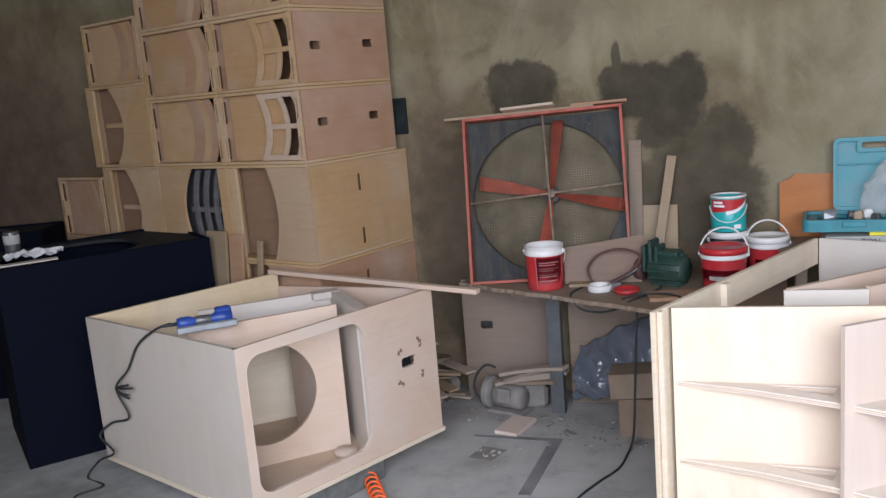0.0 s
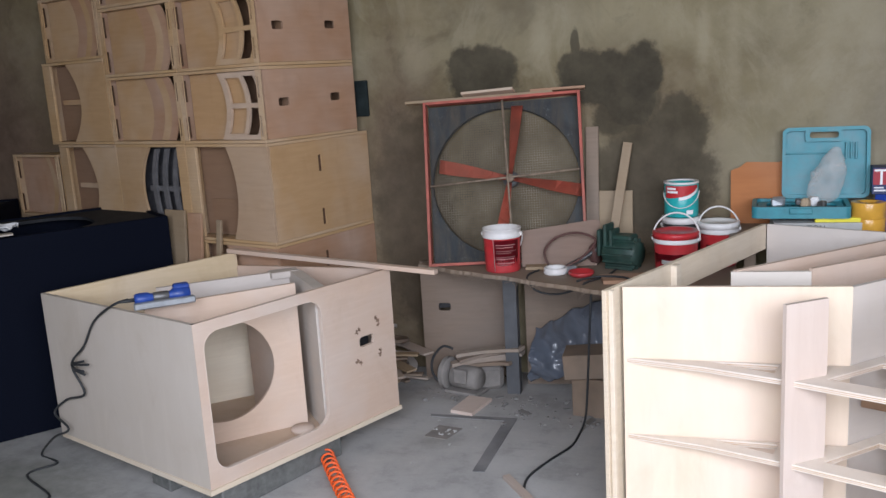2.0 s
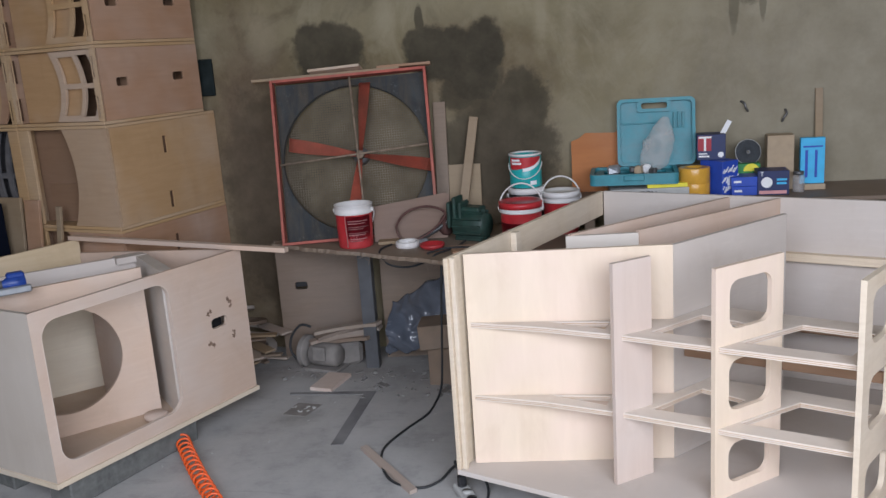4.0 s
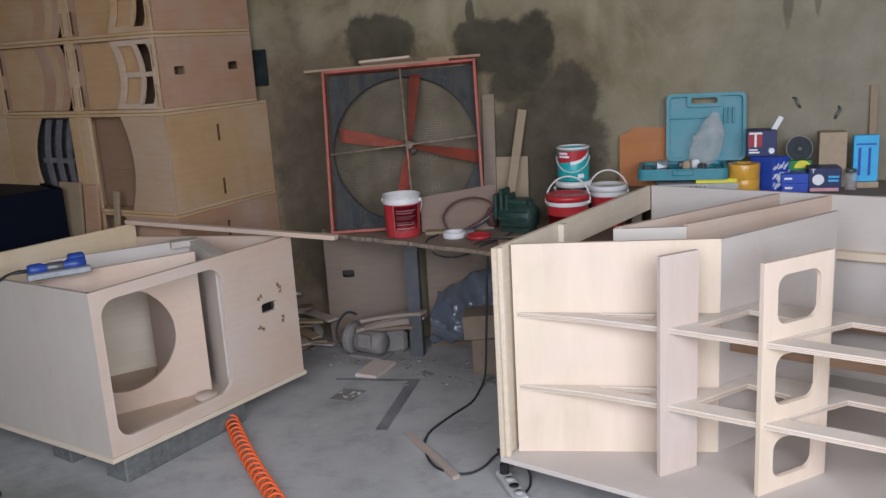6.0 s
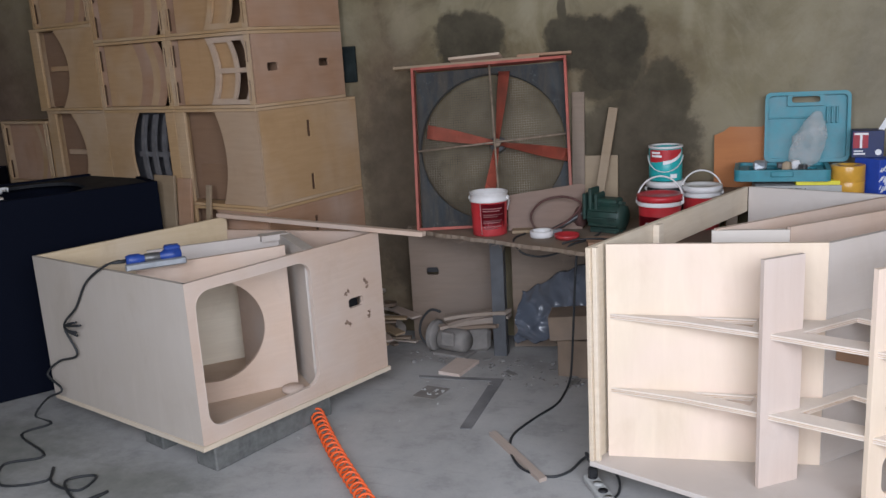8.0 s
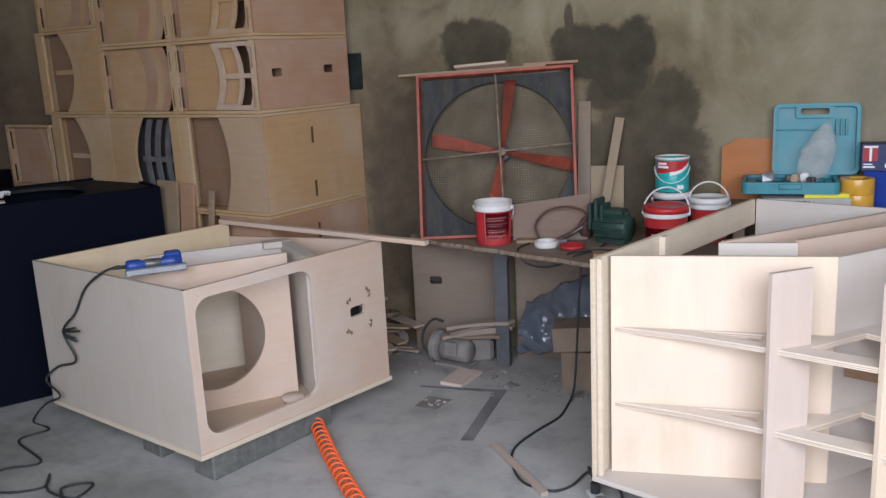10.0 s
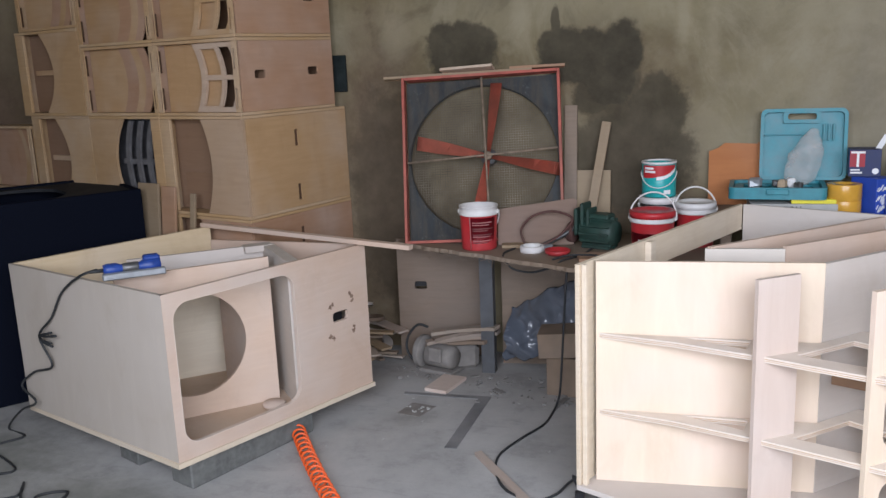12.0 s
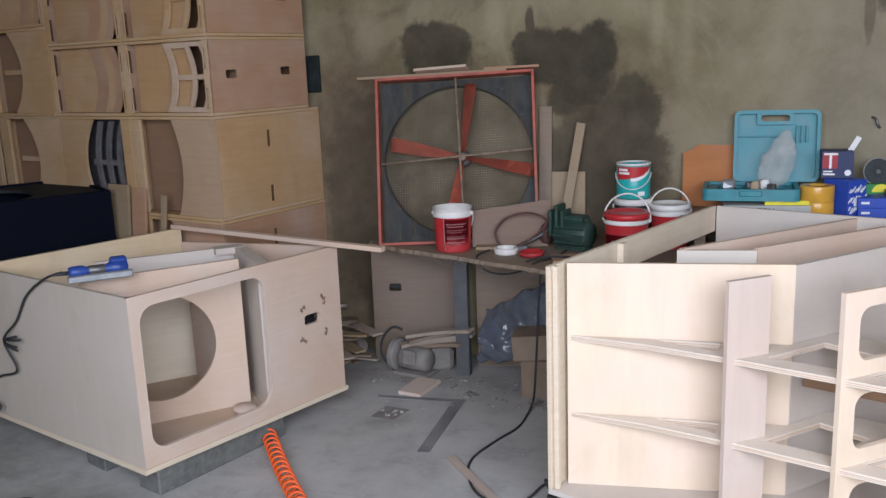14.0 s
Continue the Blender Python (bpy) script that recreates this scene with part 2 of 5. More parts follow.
OLD_GREY = wood("aged_greyish_plywood", (0.43, 0.305, 0.20), (0.36, 0.245, 0.155), dust=0.4, dust_col=(0.40, 0.32, 0.25))
OLD_PALE = wood("aged_pale_plywood", (0.51, 0.385, 0.285), (0.43, 0.31, 0.22))
RIB_GREY = plain("grey_primer", (0.125, 0.122, 0.125), 0.7, var=0.25, dust=0.3, dust_col=(0.17, 0.15, 0.14))
HOLLOW_GREY = plain("dark_hollow_grey", (0.075, 0.074, 0.080), 0.8, var=0.25)
DUST_GREY = plain("thick_grey_dust", (0.20, 0.185, 0.17), 0.95, var=0.3, scale=14, bump=0.4, dust=0.6, dust_col=(0.27, 0.25, 0.23), spec=0.1)
DUST_CRUMB = plain("floor_dust_crumbs", (0.20, 0.19, 0.18), 0.95, var=0.3, scale=14, bump=0.3, dust=0.6, dust_col=(0.27, 0.26, 0.245), spec=0.1)
# darker versions of the pale and the pinkish plywood
DULL_PALE = wood("dull_pale_plywood", (0.35, 0.285, 0.235), (0.29, 0.235, 0.19), dust=0.6, dust_col=(0.27, 0.245, 0.22))
DULL_PINK = wood("dull_pinkish_plywood", (0.235, 0.158, 0.118), (0.19, 0.125, 0.09), dust=0.4, dust_col=(0.21, 0.165, 0.14))
# pale plywood whitened to carry the bright light inside the work cabinet
LIT_VENEER = wood("lit_pale_veneer", (0.82, 0.73, 0.58), (0.74, 0.63, 0.48), dust=0.1)
SCUFF = plain("torn_brown_fibre", (0.20, 0.135, 0.10), 0.9, var=0.4, scale=60, bump=0.5, spec=0.1)
# dark brown that stands for the shade inside slots and hand holes
SLOT_SHADE = plain("brown_slot_shade", (0.105, 0.062, 0.040), 0.9, var=0.2, spec=0.1)
PLY_CREAM = wood("cream_plywood", (0.755, 0.635, 0.495), (0.655, 0.525, 0.39), grain=(5, 5, 0.7), dust=0.7, dust_col=(0.74, 0.58, 0.49))
PLY_BLUSH = wood("pale_blush_plywood", (0.61, 0.505, 0.435), (0.54, 0.43, 0.36), grain=(8, 8, 1.0), dust=0.4)
DUST_PALE = wood("dusty_pale_wood", (0.46, 0.375, 0.315), (0.38, 0.30, 0.25), dust=0.4, dust_col=(0.36, 0.33, 0.30))
BLACK_DUST = plain("dusty_black_paint", (0.020, 0.021, 0.024), 0.75, var=0.3, scale=60, dust=0.5, dust_col=(0.05, 0.05, 0.052), spec=0.1)
PLY_YELLOW = wood("yellowish_plywood", (0.60, 0.475, 0.32), (0.52, 0.395, 0.25))
PLY_SIDE = wood("sanded_greyish_plywood", (0.505, 0.452, 0.392), (0.475, 0.418, 0.355), grain=(5, 5, 0.8), dust=0.5, dust_col=(0.52, 0.47, 0.42))
PLY_GREY = wood("dusty_grey_plywood", (0.57, 0.515, 0.465), (0.545, 0.485, 0.435), dust=0.4)
PLY_EDGE = wood("plywood_edge", (0.74, 0.62, 0.46), (0.50, 0.36, 0.24), grain=(2, 2, 90))
PLY_DARK = wood("dark_brown_wood", (0.245, 0.148, 0.090), (0.20, 0.115, 0.068), dust=0.05)
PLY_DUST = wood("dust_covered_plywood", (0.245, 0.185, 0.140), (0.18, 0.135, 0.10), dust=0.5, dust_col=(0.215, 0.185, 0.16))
DULL_BOARD = wood("weathered_board", (0.33, 0.245, 0.155), (0.27, 0.19, 0.115), dust=0.3, dust_col=(0.28, 0.24, 0.19))
BLADE_RED = plain("red_fan_paint", (0.74, 0.155, 0.095), 0.55, var=0.25, scale=9, dust=0.6, dust_col=(0.46, 0.25, 0.185))
ORANGE_BOARD = wood("orange_hardboard", (0.43, 0.160, 0.048), (0.36, 0.125, 0.036), dust=0.08)
BLACK_PAINT = plain("matt_black_textured_paint", (0.0035, 0.005, 0.011), 0.75, var=0.3, scale=160, bump=0.4, spec=0.06)
RED_PAINT = plain("faded_red_paint", (0.47, 0.105, 0.080), 0.65, var=0.35, scale=9, dust=0.75, dust_col=(0.27, 0.15, 0.115), spec=0.2)


def grimy_sheet_material():
    """Blue-grey painted sheet steel with pale scrapes, runs and patches of brown dust."""
    m, nt, n, l, bsdf = nodes_of("grimy_blue_painted_steel")
    tc = n.new("ShaderNodeTexCoord").outputs["Object"]
    a = noise_tex(n, l, tc, 4.0, 6, 0.65, 0.6)
    runs = noise_tex(n, l, mapped(n, l, tc, (9.0, 9.0, 1.6)), 2.4, 6, 0.7, 0.5)
    fine = noise_tex(n, l, tc, 42.0, 5, 0.7)
    c = ramp(n, l, a, [(0.30, (0.016, 0.022, 0.028)), (0.55, (0.034, 0.046, 0.054)), (0.75, (0.072, 0.086, 0.092))])
    c = mix(n, l, ramp(n, l, runs, [(0.36, (0.15, 0.15, 0.15)), (0.70, (0.80, 0.80, 0.80))]), c, (0.090, 0.073, 0.054))
    c = mix(n, l, ramp(n, l, fine, [(0.60, (0, 0, 0)), (0.74, (0.5, 0.5, 0.5))]), c, (0.17, 0.17, 0.165))
    l.new(c, bsdf.inputs["Base Color"])
    bsdf.inputs["Roughness"].default_value = 0.7
    bsdf.inputs["Specular IOR Level"].default_value = 0.2
    bumped(n, l, bsdf, fine, 0.3, 0.002)
    return m


BLUE_STEEL = grimy_sheet_material()
MESH_WIRE = plain("dust_caked_mesh", (0.27, 0.235, 0.18), 0.8, var=0.6, scale=6, dust=0.9, dust_col=(0.10, 0.085, 0.062), spec=0.1)
WIRE = plain("dusty_wire", (0.25, 0.19, 0.14), 0.8, var=0.3, spec=0.15)
STEEL = plain("grey_steel", (0.20, 0.215, 0.23), 0.5, metal=0.5, var=0.25, dust=0.5)
DARK_STEEL = plain("dark_steel", (0.10, 0.105, 0.11), 0.45, metal=0.6, var=0.3, dust=0.35)
RED_PLASTIC = plain("red_plastic", (0.44, 0.012, 0.020), 0.35, var=0.12, dust=0.12)
WHITE_PLASTIC = plain("white_plastic", (0.72, 0.70, 0.68), 0.4, var=0.06, dust=0.25, dust_col=(0.5, 0.46, 0.42))
BLACK_PLASTIC = plain("black_plastic", (0.022, 0.022, 0.024), 0.45, var=0.3)
TEAL = plain("teal_plastic", (0.018, 0.215, 0.265), 0.45, var=0.2, dust=0.3, dust_col=(0.16, 0.28, 0.30))
CAN_TEAL = plain("teal_print", (0.02, 0.36, 0.36), 0.35, var=0.1)
GREEN_CAST = plain("dark_green_casting", (0.012, 0.048, 0.036), 0.5, var=0.35, dust=0.4, dust_col=(0.075, 0.08, 0.07))
BLUE_TOOL = plain("blue_tool_plastic", (0.022, 0.060, 0.27), 0.4, var=0.2)
GREY_TOOL = plain("grey_cast_aluminium", (0.36, 0.38, 0.40), 0.4, metal=0.6, var=0.15)
ORANGE_HOSE = plain("orange_polyurethane", (0.80, 0.115, 0.022), 0.35, var=0.1)
RUBBER = plain("black_rubber", (0.018, 0.020, 0.022), 0.6, var=0.3, dust=0.2, dust_col=(0.1, 0.1, 0.1))
NAVY_CARD = plain("navy_card", (0.018, 0.028, 0.095), 0.5, var=0.1)
BLUE_CARD = plain("blue_card", (0.025, 0.07, 0.40), 0.5, var=0.1)
SKY_CARD = plain("light_blue_card", (0.05, 0.42, 0.72), 0.5, var=0.08)
WHITE_CARD = plain("white_print", (0.75, 0.75, 0.75), 0.5, var=0.05)
CARTON = plain("brown_carton", (0.40, 0.30, 0.195), 0.8, var=0.1, dust=0.2)
GREY_CARD = plain("grey_card", (0.42, 0.42, 0.40), 0.7, var=0.1)
YELLOW_CARD = plain("yellow_card", (0.75, 0.66, 0.05), 0.55, var=0.08)
GREEN_CARD = plain("green_card", (0.03, 0.22, 0.06), 0.55, var=0.1)
AMBER = plain("amber_tape", (0.62, 0.33, 0.05), 0.22, var=0.14, scale=14)
GRIT = plain("grey_abrasive", (0.045, 0.05, 0.055), 0.85, var=0.3, scale=180, bump=0.4)
BLOCK = plain("grey_cement_block", (0.125, 0.128, 0.122), 0.95, var=0.3, scale=34, bump=0.9, dust=0.5, dust_col=(0.185, 0.185, 0.172), spec=0.1)
SHEET_BLUE = plain("dusty_blue_plastic_sheet", (0.080, 0.105, 0.150), 0.22, var=0.3, scale=5, dust=0.6, dust_col=(0.15, 0.15, 0.155), spec=0.6)
RED_RAG = plain("dusty_maroon_rubber", (0.092, 0.040, 0.036), 0.9, var=0.35, dust=0.7, dust_col=(0.135, 0.095, 0.08), spec=0.15)


def film_material():
    m, nt, n, l, bsdf = nodes_of("thin_clear_bag")
    bsdf.inputs["Base Color"].default_value = (0.66, 0.62, 0.59, 1)
    bsdf.inputs["Roughness"].default_value = 0.3
    tc = n.new("ShaderNodeTexCoord").outputs["Object"]
    f = noise_tex(n, l, tc, 14, 5)
    l.new(ramp(n, l, f, [(0.3, (0.16,) * 3), (0.7, (0.40,) * 3)]), bsdf.inputs["Alpha"])
    bumped(n, l, bsdf, f, 0.6, 0.01)
    return m


FILM = film_material()


# ---------------------------------------------------------------- building helpers
def finish(bm, smooth=False):
    bmesh.ops.recalc_face_normals(bm, faces=bm.faces)
    for f in bm.faces:
        f.smooth = smooth
    return bm


def link_mesh(name, bm, mat):
    me = bpy.data.meshes.new(name)
    bm.to_mesh(me)
    bm.free()
    me.materials.append(mat)
    return new(name, me)


def part(name, bm, mat, parent, label=""):
    ob = link_mesh(name, bm, mat)
    ob.parent = parent
    if label:
        ob["label"] = label
    return ob


def thing(name, label, category, m=None, group="", kind=""):
    ob = new(name)
    ob.empty_display_size = 0.1
    if m is not None:
        ob.matrix_world = m
    return tagged(ob, label, category, group, kind)


def box(x0, x1, y0, y1, z0, z1, bevel=0.0015, bm=None):
    """A block with eased edges."""
    mine = bmesh.new()
    bmesh.ops.create_cube(mine, size=1)
    for v in mine.verts:
        v.co = Vector((x0 + (v.co.x + 0.5) * (x1 - x0), y0 + (v.co.y + 0.5) * (y1 - y0), z0 + (v.co.z + 0.5) * (z1 - z0)))
    if bevel:
        bmesh.ops.bevel(mine, geom=mine.edges[:], offset=bevel, segments=1, affect="EDGES")
    finish(mine)
    if bm is None:
        return mine
    join(bm, mine)
    return bm


def join(bm, other, m=None):
    if m is not None:
        other.transform(m)
    me = bpy.data.meshes.new("tmp")
    other.to_mesh(me)
    other.free()
    bm.from_mesh(me)
    bpy.data.meshes.remove(me)
    return bm


def plate(outer, holes=(), th=0.018, m=None):
    """A flat board cut to an outline in its own xy plane, with holes right through, th thick along z."""
    bm = bmesh.new()
    loops = []
    for k, loop in enumerate((outer, *holes)):
        lo = [bm.verts.new((x, y, 0)) for x, y in loop]
        hi = [bm.verts.new((x, y, th)) for x, y in loop]
        loops.append((lo, hi))
        for i in range(len(loop)):
            j = (i + 1) % len(loop)
            bm.faces.new((lo[i], lo[j], hi[j], hi[i]))
    for side in (0, 1):
        edges = []
        for pair in loops:
            vs = pair[side]
            for i in range(len(vs)):
                edges.append(bm.edges.get((vs[i], vs[(i + 1) % len(vs)])))
        bmesh.ops.triangle_fill(bm, use_beauty=True, use_dissolve=False, edges=edges)
    finish(bm)
    if m is not None:
        bm.transform(m)
    return bm


def rounded(x0, x1, y0, y1, r, n=6):
    out = []
    for cx, cy, a0 in ((x1 - r, y1 - r, 0), (x0 + r, y1 - r, 90), (x0 + r, y0 + r, 180), (x1 - r, y0 + r, 270)):
        for k in range(n + 1):
            a = radians(a0 + 90 * k / n)
            out.append((cx + r * math.cos(a), cy + r * math.sin(a)))
    return out


def disc(cx, cy, r, n=40, a0=0, a1=360):
    return [(cx + r * math.cos(radians(a0 + (a1 - a0) * k / n)), cy + r * math.sin(radians(a0 + (a1 - a0) * k / n))) for k in range(n + (a1 - a0 < 360))]


UPRIGHT = Matrix(((1, 0, 0, 0), (0, 0, -1, 0), (0, 1, 0, 0), (0, 0, 0, 1)))  # board xy -> world xz, thickness towards -y
SIDEWAYS = Matrix(((0, 0, 1, 0), (1, 0, 0, 0), (0, 1, 0, 0), (0, 0, 0, 1)))  # board xy -> world yz, thickness towards +x


def standing(p, q, z0, z1, th=0.018, holes=(), bevel=0):
    """An upright board from plan point p to q; holes in metres along the run and in height."""
    d = Vector((q[0] - p[0], q[1] - p[1], 0))
    length = d.length
    d.normalize()
    nrm = Vector((-d.y, d.x, 0))
    m = Matrix(((d.x, 0, nrm.x, p[0]), (d.y, 0, nrm.y, p[1]), (0, 1, 0, 0), (0, 0, 0, 1)))
    return plate([(0, z0), (length, z0), (length, z1), (0, z1)], holes, th, m)


def lathe(profile, n=32, m=None, smooth=True):
    """Turns (radius, height) points about z."""
    bm = bmesh.new()
    rings = []
    for r, z in profile:
        if r < 1e-6:
            rings.append([bm.verts.new((0, 0, z))])
        else:
            rings.append([bm.verts.new((r * math.cos(2 * math.pi * k / n), r * math.sin(2 * math.pi * k / n), z)) for k in range(n)])
    for a, b in zip(rings, rings[1:]):
        for k in range(n):
            j = (k + 1) % n
            if len(a) == 1 and len(b) == 1:
                continue
            if len(a) == 1:
                bm.faces.new((a[0], b[j], b[k]))
            elif len(b) == 1:
                bm.faces.new((a[k], a[j], b[0]))
            else:
                bm.faces.new((a[k], a[j], b[j], b[k]))
    finish(bm, smooth)
    if m is not None:
        bm.transform(m)
    return bm


def smooth_path(pts, sub=6):
    """A rounded line through the points."""
    pts = [Vector(p) for p in pts]
    out = []
    for i in range(len(pts) - 1):
        p0, p1, p2, p3 = pts[max(i - 1, 0)], pts[i], pts[i + 1], pts[min(i + 2, len(pts) - 1)]
        for k in range(sub):
            t = k / sub
            out.append(0.5 * ((2 * p1) + (p2 - p0) * t + (2 * p0 - 5 * p1 + 4 * p2 - p3) * t * t + (3 * p1 - p0 - 3 * p2 + p3) * t ** 3))
    out.append(pts[-1])
    return out


def tube(pts, r, n=8, bm=None):
    """A round cord along the points."""
    mine = bmesh.new()
    rings = []
    prev = None
    for i, p in enumerate(pts):
        d = (pts[min(i + 1, len(pts) - 1)] - pts[max(i - 1, 0)]).normalized()
        if prev is None:
            a = d.orthogonal().normalized()
        else:
            a = (prev - d * prev.dot(d)).normalized()
        prev = a
        b = d.cross(a)
        rings.append([mine.verts.new(p + r * (math.cos(2 * math.pi * k / n) * a + math.sin(2 * math.pi * k / n) * b)) for k in range(n)])
    for s, t in zip(rings, rings[1:]):
        for k in range(n):
            mine.faces.new((s[k], s[(k + 1) % n], t[(k + 1) % n], t[k]))
    mine.faces.new(rings[0][::-1])
    mine.faces.new(rings[-1])
    finish(mine, True)
    return mine if bm is None else join(bm, mine)


def rod(p, q, r, n=10):
    return tube([Vector(p), Vector(q)], r, n)


def crumple(bm, amount, scale, seed=0.0):
    for v in bm.verts:
        v.co += Vector(noise.noise_vector(v.co * scale + Vector((seed, seed, seed)))) * amount
    return bm


def letters(text, size, m, mat, parent, name="lettering"):
    """Raised print in the built-in font."""
    cu = bpy.data.curves.new(name, "FONT")
    cu.body, cu.size, cu.extrude = text, size, 0.0006
    tmp = bpy.data.objects.new("tmp_text", cu)
    scene.collection.objects.link(tmp)
    bpy.context.view_layer.update()
    me = bpy.data.meshes.new_from_object(tmp)
    bpy.data.objects.remove(tmp)
    me.transform(m)
    me.materials.clear()
    me.materials.append(mat)
    ob = new(name, me)
    ob.parent = parent
    return ob


def solid(name, bm, mat, label, category, kind="", group="", m=None):
    ob = link_mesh(name, bm, mat)
    if m is not None:
        ob.matrix_world = m
    return tagged(ob, label, category, group, kind)


# ---------------------------------------------------------------- the room
WALL_Y, X0, X1, Y0, TOP = 5.107, -5.6, 4.6, -0.45, 3.7
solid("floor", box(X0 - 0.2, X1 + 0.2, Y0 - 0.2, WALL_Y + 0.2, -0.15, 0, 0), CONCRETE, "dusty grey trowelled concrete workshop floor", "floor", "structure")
# out of view, added so that daylight bounces in through the doorway
solid("ground", box(-40, 40, -60, Y0 - 0.202, -0.25, -0.06, 0), CONCRETE, "unseen ground plane outside the door opening, added to bounce light", "ground", "structure")
solid("wall_north", box(X0 - 0.2, X1 + 0.2, WALL_Y, WALL_Y + 0.2, 0.002, TOP, 0), PLASTER, "olive-grey raw cement wall with dark damp patches and painted shade", "wall", "structure")
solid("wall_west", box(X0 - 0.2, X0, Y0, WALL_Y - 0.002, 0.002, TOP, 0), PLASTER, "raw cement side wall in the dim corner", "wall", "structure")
solid("wall_east", box(X1, X1 + 0.2, Y0, WALL_Y - 0.002, 0.002, TOP, 0), PLASTER, "raw cement side wall", "wall", "structure")
front_wall = plate([(X0, 0.002), (X1, 0.002), (X1, TOP), (X0, TOP)], [[(-1.25, 0.003), (3.55, 0.003), (3.55, 3.25), (-1.25, 3.25)]], 0.2, Matrix.Translation((0, Y0, 0)) @ UPRIGHT)
solid("wall_south", front_wall, PLASTER, "raw cement wall with a wide open doorway", "wall", "structure")
solid("ceiling", box(X0 - 0.2, X1 + 0.2, Y0 - 0.2, WALL_Y + 0.2, TOP + 0.002, TOP + 0.15, 0), PLASTER, "plain grey cement ceiling", "ceiling", "structure")

# ---------------------------------------------------------------- stacked cabinets against the wall
STACK = Matrix.Translation((-1.643, 4.332, 0)) @ pose(0, 0, 0, 0, 0, -16.3)


def bow(x, h, n=14, depth=0.055):
    """An edge that bows to the right between the bottom and the top of a cabinet."""
    return [(x + depth * (1 - (2 * k / n - 1) ** 2), h * k / n) for k in range(n + 1)]


def crescent(xa, xb, z0, z1, h, n=8):
    f = lambda x, z: x + 0.055 * (1 - (2 * z / h - 1) ** 2)
    up = [(f(xb, z0 + (z1 - z0) * k / n), z0 + (z1 - z0) * k / n) for k in range(n + 1)]
    down = [(f(xa, z1 + (z0 - z1) * k / n), z1 + (z0 - z1) * k / n) for k in range(n + 1)]
    return up + down


def ladder(w, h):
    """A curved brace with two pairs of crescent windows."""
    x = w * 0.435
    e = 0.03
    outer = bow(x, h) + [(w, h), (w, 0)]
    mid = h / 2
    k = w / 0.56 * 1.18
    holes = [crescent(x + 0.030 * k, x + 0.128 * k, e, mid - 0.013, h), crescent(x + 0.030 * k, x + 0.128 * k, mid + 0.013, h - e, h),
             crescent(x + 0.147 * k, x + 0.216 * k, e * 0.8, mid - 0.012, h), crescent(x + 0.147 * k, x + 0.216 * k, mid + 0.012, h - e * 0.8, h)]
    return plate(outer, holes, 0.015, UPRIGHT)


def bay_cabinet(u0, u1, z0, z1, depth, skin, side_skin, handles=False, label="", front=0.0):
    """An open-fronted cabinet with slotted side edges and curved braces inside."""
    w, h, t = u1 - u0, z1 - z0, 0.034
    ob = thing("speaker_cabinet", label, "speaker cabinet", STACK @ Matrix.Translation((-u1, front, z0)), "stacked speaker cabinets")
    part("top_panel", box(0, w, 0.0, depth, h - 0.016, h), OLD_EDGE, ob)
    part("bottom_panel", box(0, w, 0.0, depth, 0, 0.016), OLD_EDGE, ob)
    part("back_panel", box(t, w - t, depth - 0.015, depth, 0.018, h - 0.018), OLD_PINK, ob)
    for x in (0, w - t):
        sx = 0.017 if x == 0 else 0.001
        slots = [rounded(x + sx, x + sx + 0.016, 0.035, 0.140, 0.005, 3), rounded(x + sx, x + sx + 0.016, h - 0.155, h - 0.05, 0.005, 3)]
        part("front_edge", plate([(x, 0.017), (x + t, 0.017), (x + t, h - 0.017), (x, h - 0.017)], slots, 0.008, Matrix.Translation((0, 0.009, 0)) @ UPRIGHT), OLD_EDGE, ob)
        # added dark strips right behind the slots, in place of their shade
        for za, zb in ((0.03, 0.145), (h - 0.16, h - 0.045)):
            part("slot_shade", box(x + sx - 0.003, x + sx + 0.019, 0.0180, 0.0200, za, zb, 0), SLOT_SHADE, ob)
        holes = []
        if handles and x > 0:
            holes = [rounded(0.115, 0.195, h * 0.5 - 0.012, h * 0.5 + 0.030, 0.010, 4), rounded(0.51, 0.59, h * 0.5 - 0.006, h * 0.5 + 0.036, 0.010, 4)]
        # added dark plates inside the hand holes, in place of their shade
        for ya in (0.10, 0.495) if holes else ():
            part("hole_shade", box(w - 0.078, w - 0.075, ya, ya + 0.11, h * 0.5 - 0.035, h * 0.5 + 0.055, 0), SLOT_SHADE, ob)
        off = w - 0.017 if x > 0 else 0
        part("side_panel", plate([(0.021, 0.017), (depth, 0.017), (depth, h - 0.017), (0.021, h - 0.017)], holes, 0.010, Matrix.Translation((off + (0.006 if x > 0 else 0), 0, 0)) @ SIDEWAYS), side_skin, ob)
    inner = h - 0.036
    base = Matrix.Translation((t + 0.001, 0, 0.018))
    wi = w - 2 * t - 0.002
    near = handles
    reach = wi * 0.435 + 0.150 if near else wi * 0.515
    part("curved_baffle", plate([(0, 0), *bow(reach, inner), (0, inner)], (), 0.012, base @ Matrix.Translation((0, 0.062 if near else 0.055, 0)) @ UPRIGHT), skin, ob)
    if near:
        lb = ladder(wi, inner)
        lb.transform(base @ Matrix.Translation((0, 0.040, 0)))
